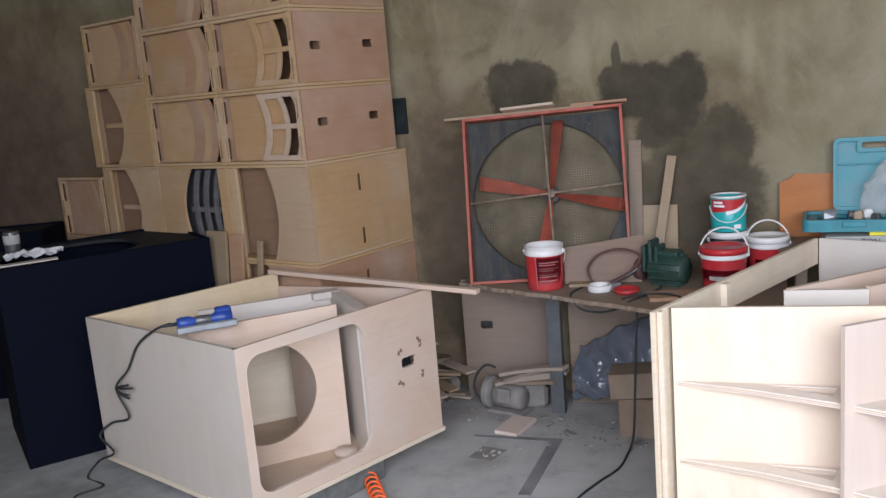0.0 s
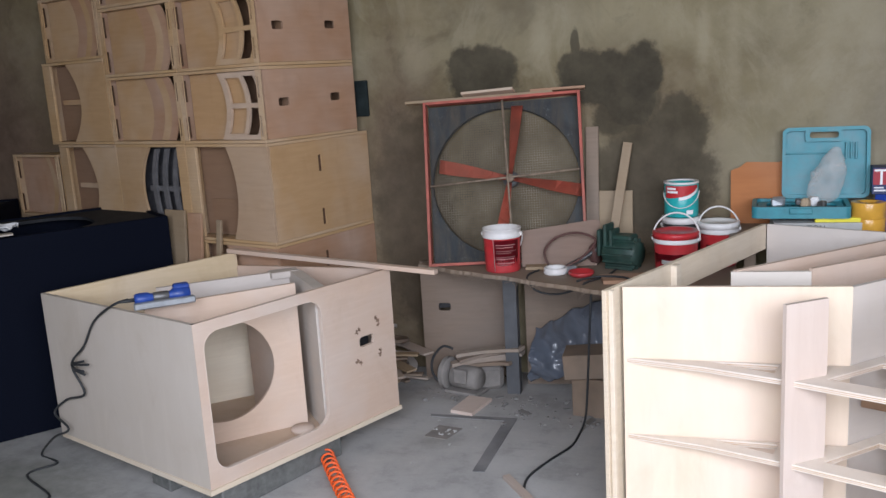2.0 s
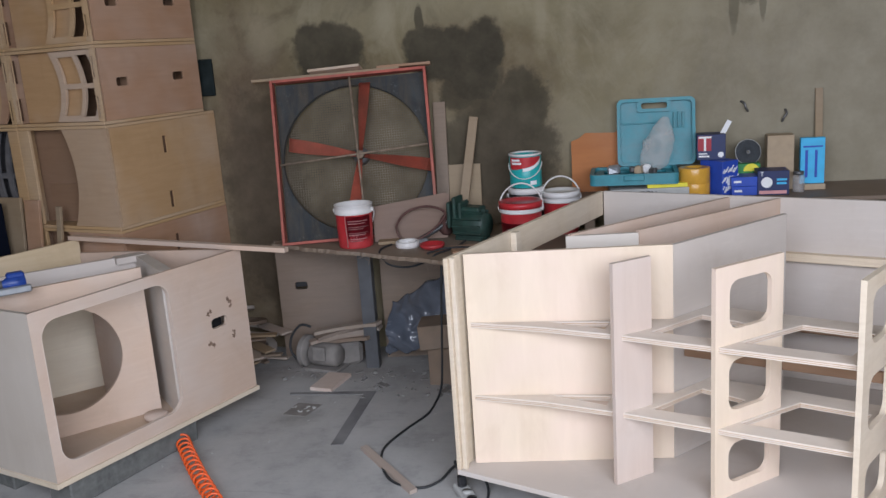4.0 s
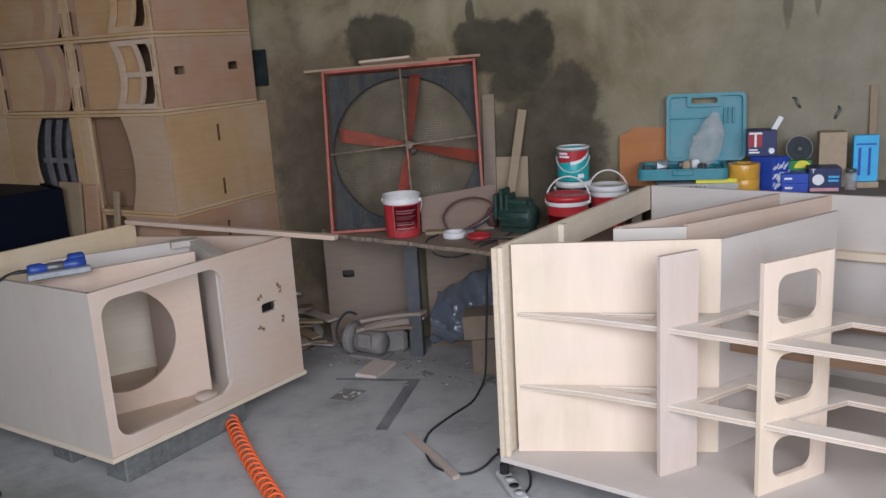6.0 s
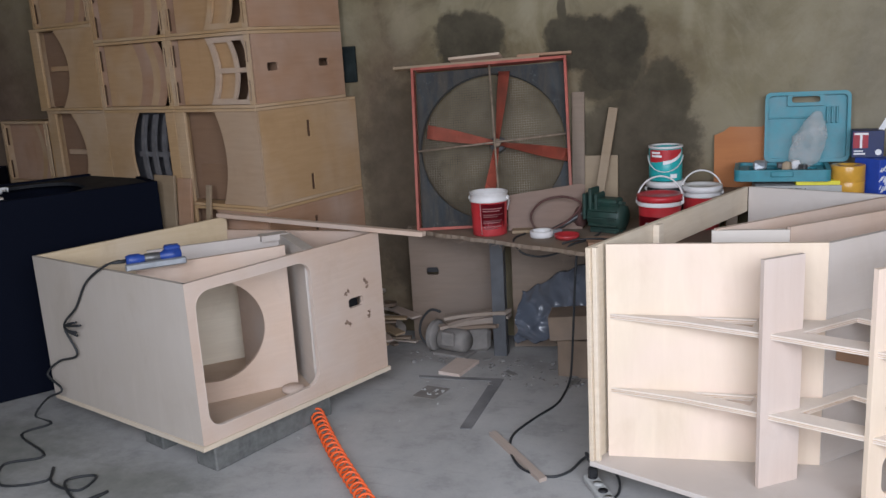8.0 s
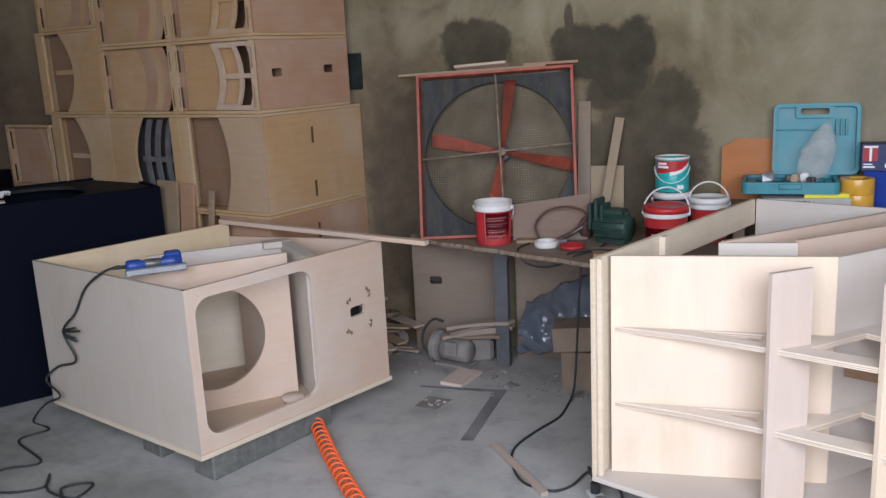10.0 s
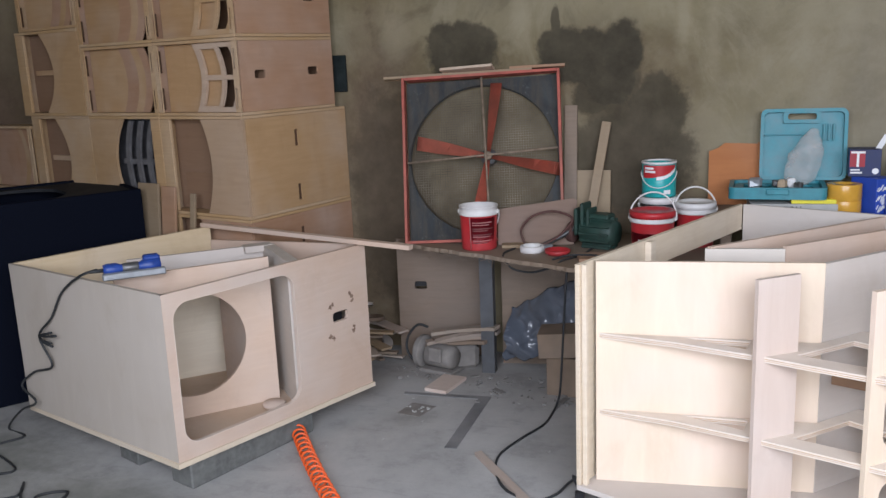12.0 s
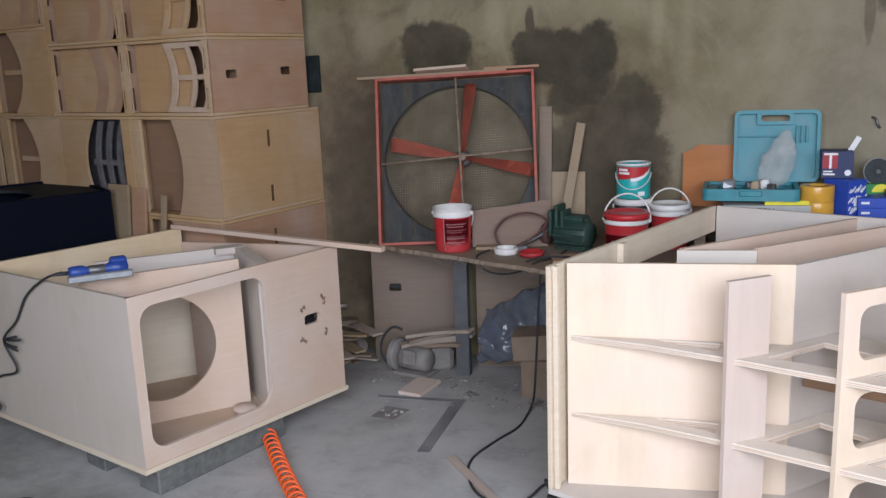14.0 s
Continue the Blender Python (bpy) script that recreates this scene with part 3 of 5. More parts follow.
        part("brace", lb, OLD_PALE if z0 < 1.6 else OLD_YELLOW, ob)
    else:
        # nested curved strips, each nearer than the last, ending in a dark gap
        for k, (x0, x1, y, mat) in enumerate(((0.46, 0.68, 0.052, OLD_PINK), (0.64, 0.80, 0.046, OLD_YELLOW), (0.76, 0.86, 0.038, OLD_PINK))):
            strip = plate([*bow(wi * x0, inner), *reversed(bow(wi * x1, inner))], (), 0.012 - 0.002 * k, base @ Matrix.Translation((0, y, 0)) @ UPRIGHT)
            part("curved_strip", finish(strip), mat, ob)
    # added dark board, so the gaps between the braces look shaded
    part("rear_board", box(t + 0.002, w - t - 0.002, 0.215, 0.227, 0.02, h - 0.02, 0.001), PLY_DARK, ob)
    return ob


def horn_cabinet(u0, u1, z0, z1, depth, mirrored, skin, side_skin, slots=False, label="", cut=0.25, swell=0.11, post_w=0.08, crossed=True):
    """A cabinet whose front board is cut away in a bow, with a dark hollow and ribs behind."""
    w, h = u1 - u0, z1 - z0
    ob = thing("speaker_cabinet", label, "speaker cabinet", STACK @ Matrix.Translation((-u1, 0, z0)), "stacked speaker cabinets")
    flip = Matrix.Scale(-1, 4, (1, 0, 0))
    put = (Matrix.Translation((w, 0, 0)) @ flip) if mirrored else Matrix.Identity(4)
    x = cut
    front = plate([*bow(x, h - 0.034, 20, swell), (w - 0.002, h - 0.034), (w - 0.002, 0)], (), 0.016, put @ Matrix.Translation((0, 0.018, 0.017)) @ UPRIGHT)
    finish(front)
    part("front_board", front, skin, ob)
    post = box(0.001, post_w, 0.001, 0.02, 0.017, h - 0.017)
    post.transform(put)
    part("front_post", finish(post), OLD_EDGE, ob)
    part("top_panel", box(0, w, 0, depth, h - 0.016, h), OLD_EDGE, ob)
    part("bottom_panel", box(0, w, 0, depth, 0, 0.016), OLD_EDGE, ob)
    part("back_panel", box(0.018, w - 0.018, depth - 0.016, depth, 0.018, h - 0.018), OLD_PINK, ob)
    # dark board that fills the hollow behind the bow cut
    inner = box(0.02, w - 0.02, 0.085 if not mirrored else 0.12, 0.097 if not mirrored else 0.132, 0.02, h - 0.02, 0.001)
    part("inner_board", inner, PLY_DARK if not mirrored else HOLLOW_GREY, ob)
    if not crossed:
        strip = box(post_w + 0.001, x + swell, 0.078, 0.084, 0.04, h * 0.42, 0.001)
    else:
        strip = box(post_w + 0.001, x + swell, 0.062 if not mirrored else 0.05, 0.084 if not mirrored else 0.118, h * 0.48, h * 0.48 + 0.03, 0.001)
    strip.transform(put)
    part("cross_strip" if crossed else "lower_lining", finish(strip), (PLY_DARK if mirrored is False and not crossed else PLY_TAN) if not mirrored else RIB_GREY, ob)
    if mirrored:
        for k in range(3):
            rib = plate([*bow(0.095 + 0.092 * k, h - 0.06), *reversed(bow(0.128 + 0.092 * k, h - 0.06))], (), 0.014, put @ Matrix.Translation((0.0, 0.048, 0.03)) @ UPRIGHT)
            part("rib", finish(rib), RIB_GREY, ob)
    for sx in (0, w - 0.016):
        holes = []
        if slots and sx > 0:
            holes = [rounded(0.368, 0.396, h - 0.185, h - 0.095, 0.004, 2), rounded(0.368, 0.396, 0.05, 0.14, 0.004, 2)]
        # added dark strips behind the side slots for their shade
        for za in (h - 0.19, 0.045) if holes else ():
            part("slot_shade", box(sx + 0.002, sx + 0.0055, 0.362, 0.402, za, za + 0.10, 0), SLOT_SHADE, ob)
        part("side_panel", plate([(0.021, 0.017), (depth, 0.017), (depth, h - 0.017), (0.021, h - 0.017)], holes, 0.009, Matrix.Translation((sx + (0.007 if sx > 0 else 0), 0, 0)) @ SIDEWAYS), side_skin, ob)
    return ob


PALE_CAB = "unfinished pale plywood speaker cabinet, open front with curved braces"
HORN_CAB = "unfinished plywood speaker cabinet with a bow-cut front board"
Z = (0.0, 0.380, 0.905, 1.437, 1.823, 2.208, 2.595)
E1, E2, E3 = 0.642, 1.272, 1.905
# two bottom courses
for (a, b) in ((0.0, E1 - 0.004), (E1, E2 - 0.004), (E2, 1.87)):
    horn_cabinet(a, b, Z[0], Z[1] - 0.002, 0.80, False, OLD_PINK, OLD_PINK, label="plywood speaker cabinet at the foot of the stack")
    c = horn_cabinet(a, b, Z[1], Z[2] - 0.002, 0.80, False, OLD_PINK, OLD_PINK, slots=True, label="pinkish plywood speaker cabinet in the lower course")
# bowed course
horn_cabinet(0.0, E1 - 0.003, Z[2], Z[3] - 0.002, 0.795, False, OLD_GREY, OLD_YELLOW, slots=True, label="unfinished plywood speaker cabinet with a yellowish slotted side", cut=0.325, swell=0.058, post_w=0.078, crossed=False)
horn_cabinet(E1, E2 - 0.003, Z[2], Z[3] - 0.002, 0.795, True, OLD_YELLOW, OLD_YELLOW, label="unfinished plywood speaker cabinet with blue-grey ribs inside", cut=0.320, swell=0.095, post_w=0.075)
horn_cabinet(E2, 1.86, Z[2], Z[3] - 0.002, 0.795, False, OLD_YELLOW, OLD_YELLOW, label="unfinished plywood speaker cabinet with a brown hollow")
horn_cabinet(E2 + 0.015, 1.92, Z[3], 1.935, 0.71, False, OLD_YELLOW, OLD_YELLOW, label="unfinished plywood speaker cabinet with a pale yellow face")
# bays
for z0, z1 in ((Z[3], Z[4]), (Z[4], Z[5]), (Z[5], Z[6])):
    bay_cabinet(0.0, E1 - 0.012, z0, z1 - 0.002, 0.715, PLY_TAN, OLD_PINK, True, "unfinished pale plywood speaker cabinet, two hand holes in its side")
    bay_cabinet(E1 - 0.008, E2 + 0.006, z0, z1 - 0.002, 0.715, PLY_TAN, OLD_PINK, False, PALE_CAB)
bay_cabinet(E2 + 0.012, 1.865, 1.937, 2.312, 0.70, OLD_YELLOW, OLD_YELLOW, False, "small open plywood speaker cabinet topping the end column")
bay_cabinet(1.895, 2.42, 0.965, 1.372, 0.60, OLD_PINK, OLD_YELLOW, False, "small open plywood speaker cabinet beside the tall stack")
horn_cabinet(1.895, 2.42, 0.0, 0.480, 0.75, False, OLD_YELLOW, OLD_YELLOW, label="plywood speaker cabinet at the foot of the stack")
horn_cabinet(1.895, 2.42, 0.482, 0.963, 0.75, False, OLD_YELLOW, OLD_YELLOW, label="plywood speaker cabinet below a smaller open one")

# boards leaning on the lower cabinets
for u, w, top, mat, tip, lean in ((0.765, 0.17, 1.07, DULL_BOARD, 0.10, 0), (0.605, 0.11, 1.06, OLD_PINK, 0.11, 0.5), (0.455, 0.034, 1.03, DULL_BOARD, 0.10, 3)):
    b = solid("leaning_board", box(-w / 2, w / 2, 0, 0.016, 0, top), mat, "plywood offcut leaning upright on the stacked cabinets", "board", group="leaning offcuts")
    b.matrix_world = STACK @ Matrix.Translation((-u, -0.016 - tip, 0.002)) @ pose(0, 0, 0, -math.degrees(math.atan2(tip - 0.01, top)), lean, 0)

# ---------------------------------------------------------------- black cabinets
def black_cabinet(f, r, width, top, open_top):
    """A painted cabinet lying on its back; f and r are the plan ends of its long face."""
    d = Vector((r[0] - f[0], r[1] - f[1]))
    length = d.length
    ob = thing("black_cabinet", "matt black painted speaker cabinet, open face up" if open_top else "matt black painted speaker cabinet", "speaker cabinet", pose(f[0], f[1], 0, 0, 0, math.degrees(math.atan2(d.y, d.x))), "black speaker cabinets")
    t = 0.022
    part("long_side", box(0, length, 0, t, 0.0, top, 0.004), BLACK_PAINT, ob)
    part("long_side", box(0, length, width - t, width, 0.0, top, 0.004), BLACK_PAINT, ob)
    part("end_panel", box(0, t, t + 0.001, width - t - 0.001, 0, top, 0.004), BLACK_PAINT, ob)
    part("end_panel", box(length - t, length, t + 0.001, width - t - 0.001, 0, top, 0.004), BLACK_PAINT, ob)
    hole = rounded(length * 0.05, length * 0.70, width * 0.10, width * 0.86, width * 0.30, 10)
    lid = plate([(t, t), (length - t, t), (length - t, width - t), (t, width - t)], [hole], 0.018, Matrix.Translation((0, 0, top - 0.03)))
    part("baffle", lid, BLACK_DUST, ob, "dusty black face board with a large opening")
    part("floor_panel", box(t, length - t, t, width - t, 0.02, 0.04, 0), BLACK_PAINT, ob)
    return ob


black_cabinet((-3.02, 3.58), (-2.37, 4.44), 0.78, 1.050, True)
black_cabinet((-4.55, 4.22), (-3.78, 4.62), 0.46, 1.075, False)

# clutter on the black cabinet
can = thing("small_tin", "small dark tin with a pale label on the black cabinet", "tin", pose(-3.42, 4.07, 1.051))
part("body", lathe([(0, 0), (0.040, 0), (0.042, 0.004), (0.042, 0.11), (0.040, 0.115), (0, 0.115)], 24), DARK_STEEL, can)
part("paper_label", lathe([(0.0425, 0.045), (0.0435, 0.046), (0.0435, 0.095), (0.0425, 0.096)], 24), GREY_CARD, can)
rag = bmesh.new()
bmesh.ops.create_grid(rag, x_segments=14, y_segments=10, size=0.5)
for v in rag.verts:
    v.co = Vector((v.co.x * 0.26, v.co.y * 0.16, 0.022 + 0.03 * noise.noise(v.co * 5.0) + 0.012 * noise.noise(v.co * 13)))
bmesh.ops.solidify(rag, geom=rag.faces[:], thickness=0.003)
solid("paper_scrap", rag, WHITE_CARD, "crumpled white paper on the black cabinet", "paper", m=pose(-3.12, 3.93, 1.051, 0, 0, 30))
solid("flat_offcut", box(-0.15, 0.15, -0.03, 0.03, 0, 0.008), PLY_GREY, "thin pale strip lying on the black cabinet", "offcut", m=pose(-3.0, 3.76, 1.051, 0, 0, 50))

# ---------------------------------------------------------------- cabinet in work on the floor
AF, AL, AB, AR = Vector((-1.383, 3.182)), Vector((-2.473, 3.562)), Vector((-1.915, 4.360)), Vector((-0.957, 4.184))
A_LOW, A_TOP = 0.137, 0.832
adir = (AR - AF).normalized()
bdir = Vector((-adir.y, adir.x))
ain = lambda a, b: tuple(AF + adir * a + bdir * b)
work = thing("cabinet_in_work", "half-built pinkish plywood speaker cabinet, open on top, on cement blocks", "speaker cabinet")
a_len = (AR - AF).length
window = rounded(0.040, 0.648, 0.058, 0.650, 0.072, 7)
handle = rounded(0.860, 0.955, 0.360, 0.408, 0.014, 4)
front_m = Matrix(((adir.x, 0, bdir.x, AF.x), (adir.y, 0, bdir.y, AF.y), (0, 1, 0, A_LOW), (0, 0, 0, 1)))
a_front = part("front_panel", plate([(0, 0), (a_len, 0), (a_len, A_TOP - A_LOW), (0, A_TOP - A_LOW)], [window, handle], 0.019, front_m), PLY_PINK, work, "pinkish plywood front with a rounded window")
part("window_edge", plate(window, [rounded(0.0425, 0.6455, 0.0605, 0.6475, 0.070, 7)], 0.0205, front_m @ Matrix.Translation((0, 0, -0.0006))), PLY_BLUSH, a_front, "pale laminated edge of the window")
# black plate added behind the hand hole to show it in deep shade
part("handle_shade", standing(ain(0.84, 0.07), ain(0.98, 0.07), A_LOW + 0.30, A_LOW + 0.46, 0.01), BLACK_PLASTIC, a_front)


def tall_board(p, q, za, zb, th, name, mat, low=A_LOW):
    d = Vector((q[0] - p[0], q[1] - p[1], 0))
    n = d.length
    d.normalize()
    nv = Vector((-d.y, d.x, 0))
    m = Matrix(((d.x, 0, nv.x, p[0]), (d.y, 0, nv.y, p[1]), (0, 1, 0, 0), (0, 0, 0, 1)))
    return part(name, plate([(0, low), (n, low), (n, zb), (0, za)], (), th, m), mat, work)


tall_board(tuple(AL), tuple(AF - (AF - AL).normalized() * 0.002), 0.832, 0.832, 0.018, "side_panel", PLY_SIDE)
tall_board(tuple(AB), tuple(AL + (AB - AL).normalized() * 0.02), 0.866, 0.834, 0.018, "back_panel", PLY_YELLOW)
tall_board(tuple(AR + bdir * 0.021), tuple(AB + (AR - AB).normalized() * 0.02), 0.832, 0.795, 0.018, "side_panel", PLY_PINK)
base_out = [tuple(AF + (AF - AB).normalized() * 0.012), tuple(AR + (AR - AL).normalized() * 0.012), tuple(AB), tuple(AL)]
part("base_panel", plate(base_out, (), 0.021, Matrix.Translation((0, 0, A_LOW - 0.0215))), PLY_PALE, work)
# recessed driver board with its round hole, ribs and slanted inner boards
def inner_frame(p, q):
    p, q = Vector(ain(*p)), Vector(ain(*q))
    d = (q - p).normalized()
    return (q - p).length, Matrix(((d.x, 0, -d.y, p.x), (d.y, 0, d.x, p.y), (0, 1, 0, 0), (0, 0, 0, 1)))


d_len, d_m = inner_frame((0.06, 0.459), (0.677, 0.206))
part("driver_board", plate([(0, A_LOW + 0.003), (d_len, A_LOW + 0.003), (d_len, 0.826), (0, 0.826)], [disc(0.294, 0.474, 0.240, 56)], 0.018, d_m), PLY_PINK, work, "slanted plywood board with a round driver hole")
tall_board(ain(0.60, 0.268), ain(0.684, 0.605), 0.62, 0.62, 0.016, "inner_rib", PLY_PINK, A_LOW + 0.003)
# inner back in a whitened tone, its brightness painted in
tall_board(ain(0.38, 0.91), ain(0.80, 0.726), 0.60, 0.60, 0.016, "inner_back", LIT_VENEER, A_LOW + 0.003)
part("inner_floor", plate([ain(0.03, 0.03), ain(1.06, 0.03), ain(1.0, 0.9), ain(0.10, 0.9)], (), 0.002, Matrix.Translation((0, 0, A_LOW + 0.0005))), OLD_PALE, work)
tall_board(ain(0.70, 0.02), ain(0.88, 0.42), 0.828, 0.828, 0.055, "inner_post", PLY_GREY)
tall_board(ain(0.28, 0.74), ain(0.84, 0.45), 0.826, 0.826, 0.018, "slanted_board", PLY_GREY, 0.725)
part("cross_block", plate([ain(0.74, 0.46), ain(0.86, 0.40), ain(0.89, 0.47), ain(0.77, 0.53)], (), 0.03, Matrix.Translation((0, 0, 0.80))), PLY_GREY, work)
part("offcut", lathe([(0, 0), (0.05, 0), (0.055, 0.012), (0.05, 0.022), (0, 0.022)], 20, Matrix.Translation((*ain(0.60, 0.15), A_LOW + 0.003))), PLY_PINK, work)
rnd = random.Random(21)
for da, dz in ((0.845, 0.438), (0.862, 0.446), (0.984, 0.462), (0.972, 0.478), (0.985, 0.440), (0.838, 0.298), (0.858, 0.286), (0.99, 0.312), (0.985, 0.295)):
    blot = [(rnd.uniform(0.003, 0.013) * math.cos(k * 0.571) * 1.2, rnd.uniform(0.004, 0.017) * math.sin(k * 0.571)) for k in range(11)]
    mark = plate(blot, (), 0.0006, front_m @ Matrix.Translation((da, dz, -0.0007)))
    part("scuff_mark", mark, SCUFF, a_front)

# cement blocks under it
for c, rz, sz in ((ain(0.385, 0.090), math.degrees(math.atan2(adir.y, adir.x)) + 3, (0.68, 0.14, 0.114)), (ain(0.20, 0.46), math.degrees(math.atan2(adir.y, adir.x)), (0.34, 0.15, 0.114)), (ain(0.75, 0.80), 20, (0.30, 0.14, 0.114)), (ain(0.36, 0.90), 60, (0.28, 0.12, 0.114))):
    blk = box(-sz[0] / 2, sz[0] / 2, -sz[1] / 2, sz[1] / 2, 0, sz[2], 0.006)
    solid("cement_block", blk, BLOCK, "rough grey cement block propping up a cabinet", "block", group="propping blocks", m=pose(*c, 0.0005, 0, 0, rz))

stick = solid("batten", box(0, 1.28, -0.018, 0.018, 0, 0.022), PLY_PINK, "pale wooden batten lying across the open cabinet", "batten")
p, q = Vector((-1.935, 4.335, 0.868)), Vector((-0.690, 4.075, 0.834))
stick.matrix_world = Matrix.Translation(p) @ (q - p).to_track_quat("X", "Z").to_matrix().to_4x4()

# router-like blue tool with its lead
tool = thing("power_tool", "blue and grey electric hand tool lying on the cabinet rim", "power tool", pose(-1.690, 3.430, 0.836, 0, 0, 42) @ Matrix.Scale(0.76, 4))
part("handle_body", lathe([(0, 0), (0.028, 0), (0.034, 0.02), (0.034, 0.07), (0.024, 0.09), (0.024, 0.19), (0.036, 0.21), (0.040, 0.25), (0.036, 0.30), (0, 0.305)], 20, Matrix.Translation((-0.15, 0.02, 0.048)) @ pose(0, 0, 0, 0, 90, 0)), BLUE_TOOL, tool)
part("grip", lathe([(0.0245, 0.10), (0.028, 0.105), (0.028, 0.18), (0.0245, 0.185)], 18, Matrix.Translation((-0.15, 0.02, 0.048)) @ pose(0, 0, 0, 0, 90, 0)), DARK_STEEL, tool)
part("shoe", box(-0.16, 0.17, -0.058, -0.022, 0.002, 0.040, 0.006), GREY_TOOL, tool)
part("motor_cap", box(0.06, 0.15, 0.0, 0.06, 0.075, 0.105, 0.010), BLUE_TOOL, tool)
part("cord_guard", lathe([(0, 0), (0.012, 0), (0.010, 0.05), (0.007, 0.08), (0, 0.08)], 12, Matrix.Translation((-0.15, 0.02, 0.048)) @ pose(0, 0, 0, 0, -90, 0)), RUBBER, tool)
sn = Vector((-0.335, -0.942))
sp = lambda s, z, o=0.012: Vector((*(AF + (AL - AF) * s + sn * o), z))
lead = [Vector((-1.82, 3.37, 0.873)), sp(0.46, 0.850), sp(0.60, 0.76), sp(0.70, 0.63), sp(0.785, 0.53, 0.03), sp(0.735, 0.40, 0.02), sp(0.90, 0.33), sp(0.985, 0.25, 0.03), sp(0.87, 0.20, 0.04), sp(0.99, 0.13, 0.05),
        Vector((-2.62, 3.56, 0.006)), Vector((-2.47, 3.50, 0.006)), Vector((-2.52, 3.36, 0.006)), Vector((-2.24, 3.20, 0.006)), Vector((-2.36, 3.09, 0.006)), Vector((-2.22, 2.93, 0.006)), Vector((-2.05, 3.00, 0.008)), Vector((-2.10, 3.10, 0.012)), Vector((-2.0, 2.98, 0.014)), Vector((-1.85, 2.96, 0.008)), Vector((-1.86, 3.08, 0.01)), Vector((-1.95, 3.0, 0.016)), Vector((-1.78, 2.88, 0.008)), Vector((-1.72, 2.98, 0.008)), Vector((-1.82, 2.80, 0.006)), Vector((-1.95, 2.60, 0.006))]
cord = tube(smooth_path(lead, 6), 0.0055, 8)
for a, b in (((0.785, 0.525), (0.70, 0.515)), ((0.785, 0.535), (0.66, 0.555)), ((0.785, 0.528), (0.695, 0.50)), ((0.785, 0.538), (0.69, 0.565))):
    tube(smooth_path([sp(a[0], a[1], 0.03), sp((a[0] + b[0]) / 2, (a[1] + b[1]) / 2, 0.04), sp(b[0], b[1], 0.03)], 4), 0.0055, 8, cord)
solid("power_lead", cord, RUBBER, "kinked black power lead hanging down the cabinet side", "cable")

# orange coiled air hose
def coil(p, q, r, turns, wire):
    pts = []
    p, q = Vector(p), Vector(q)
    d = (q - p)
    a = d.normalized().cross(Vector((0, 0, 1))).normalized()
    n = int(turns * 14)
    for k in range(n + 1):
        t = k / n
        w = 2 * math.pi * turns * t
        wob = a * (0.012 * math.sin(5 * t))
        pts.append(p + d * t + wob + a * (r * math.cos(w)) + Vector((0, 0, r * math.sin(w))))
    return tube(pts, wire, 7)


solid("air_hose", coil((-1.172, 3.785, 0.036), (-0.365, 2.74, 0.036), 0.030, 27, 0.0052), ORANGE_HOSE, "orange coiled compressed-air hose on the floor", "hose")

# ---------------------------------------------------------------- large horn cabinet
PLY_SHELF = wood("pale_grey_plywood", (0.68, 0.60, 0.52), (0.62, 0.53, 0.45), grain=(2, 8, 2), dust=0.4)
R_ANG = -23.5
RM = Matrix.Translation((0.179, 3.332, 0)) @ pose(0, 0, 0, 0, 0, R_ANG)
horn = thing("horn_cabinet", "large half-built pale plywood horn cabinet, open on top and front", "speaker cabinet", RM)
RL, RT, RX, RY = 0.155, 0.970, 1.82, 1.40
part("base_panel", box(0, RX, 0, RY, RL - 0.021, RL - 0.001), PLY_GREY, horn)
part("front_edge", box(0.0, 0.017, 0.0, 0.018, RL, RT), PLY_EDGE, horn)
part("front_edge", box(0.019, 0.036, 0.012, 0.030, RL, RT), PLY_PALE, horn)
part("side_panel", plate([(0.019, RL), (0.50, RL), (0.50, RT), (0.019, RT)], (), 0.017, SIDEWAYS), PLY_PALE, horn)
part("side_rail", plate([(0.502, RT - 0.115), (1.383, RT - 0.115), (1.383, RT), (0.502, RT)], (), 0.017, SIDEWAYS), PLY_PALE, horn)
part("side_rail", plate([(0.502, RL), (1.383, RL), (1.383, RL + 0.10), (0.502, RL + 0.10)], (), 0.017, SIDEWAYS), PLY_PALE, horn)
part("inner_batten", box(0.019, 0.045, 0.46, 0.50, RL, RT - 0.004), PLY_PALE, horn)
part("back_panel", box(0.02, RX, 1.385, 1.402, RL, RT), PLY_GREY, horn)
part("end_panel", box(RX - 0.018, RX, 0.02, 1.383, RL, RT), PLY_GREY, horn)
part("flare_board", standing((0.038, 0.075), (0.684, 0.432), RL, RT, 0.017), PLY_CREAM, horn, "pale plywood flare of the horn")
part("flare_board", standing((0.686, 0.434), (0.93, 1.06), RL, RT - 0.002, 0.017), PLY_GREY, horn, "greyish plywood flare of the horn")
part("throat_board", standing((0.486, 0.63), (0.835, 1.383), RL + 0.2, RT - 0.003, 0.017), PLY_PINK, horn)
part("throat_board", standing((0.262, 0.50), (0.62, 1.383), RL + 0.2, RT - 0.006, 0.017), PLY_PINK, horn)
part("throat_end", standing((0.245, 0.49), (0.485, 0.625), RT - 0.19, RT - 0.012, 0.017), PLY_GREY, horn)
part("throat_wedge", plate([(0.28, 0.54), (0.47, 0.64), (0.42, 0.78)], (), 0.012, Matrix.Translation((0, 0, RT - 0.055))), PLY_PALE, horn)
part("throat_lid", plate([(0.29, 0.53), (0.48, 0.64), (0.82, 1.37), (0.64, 1.37)], (), 0.016, Matrix.Translation((0, 0, RT - 0.16))), PLY_PINK, horn)
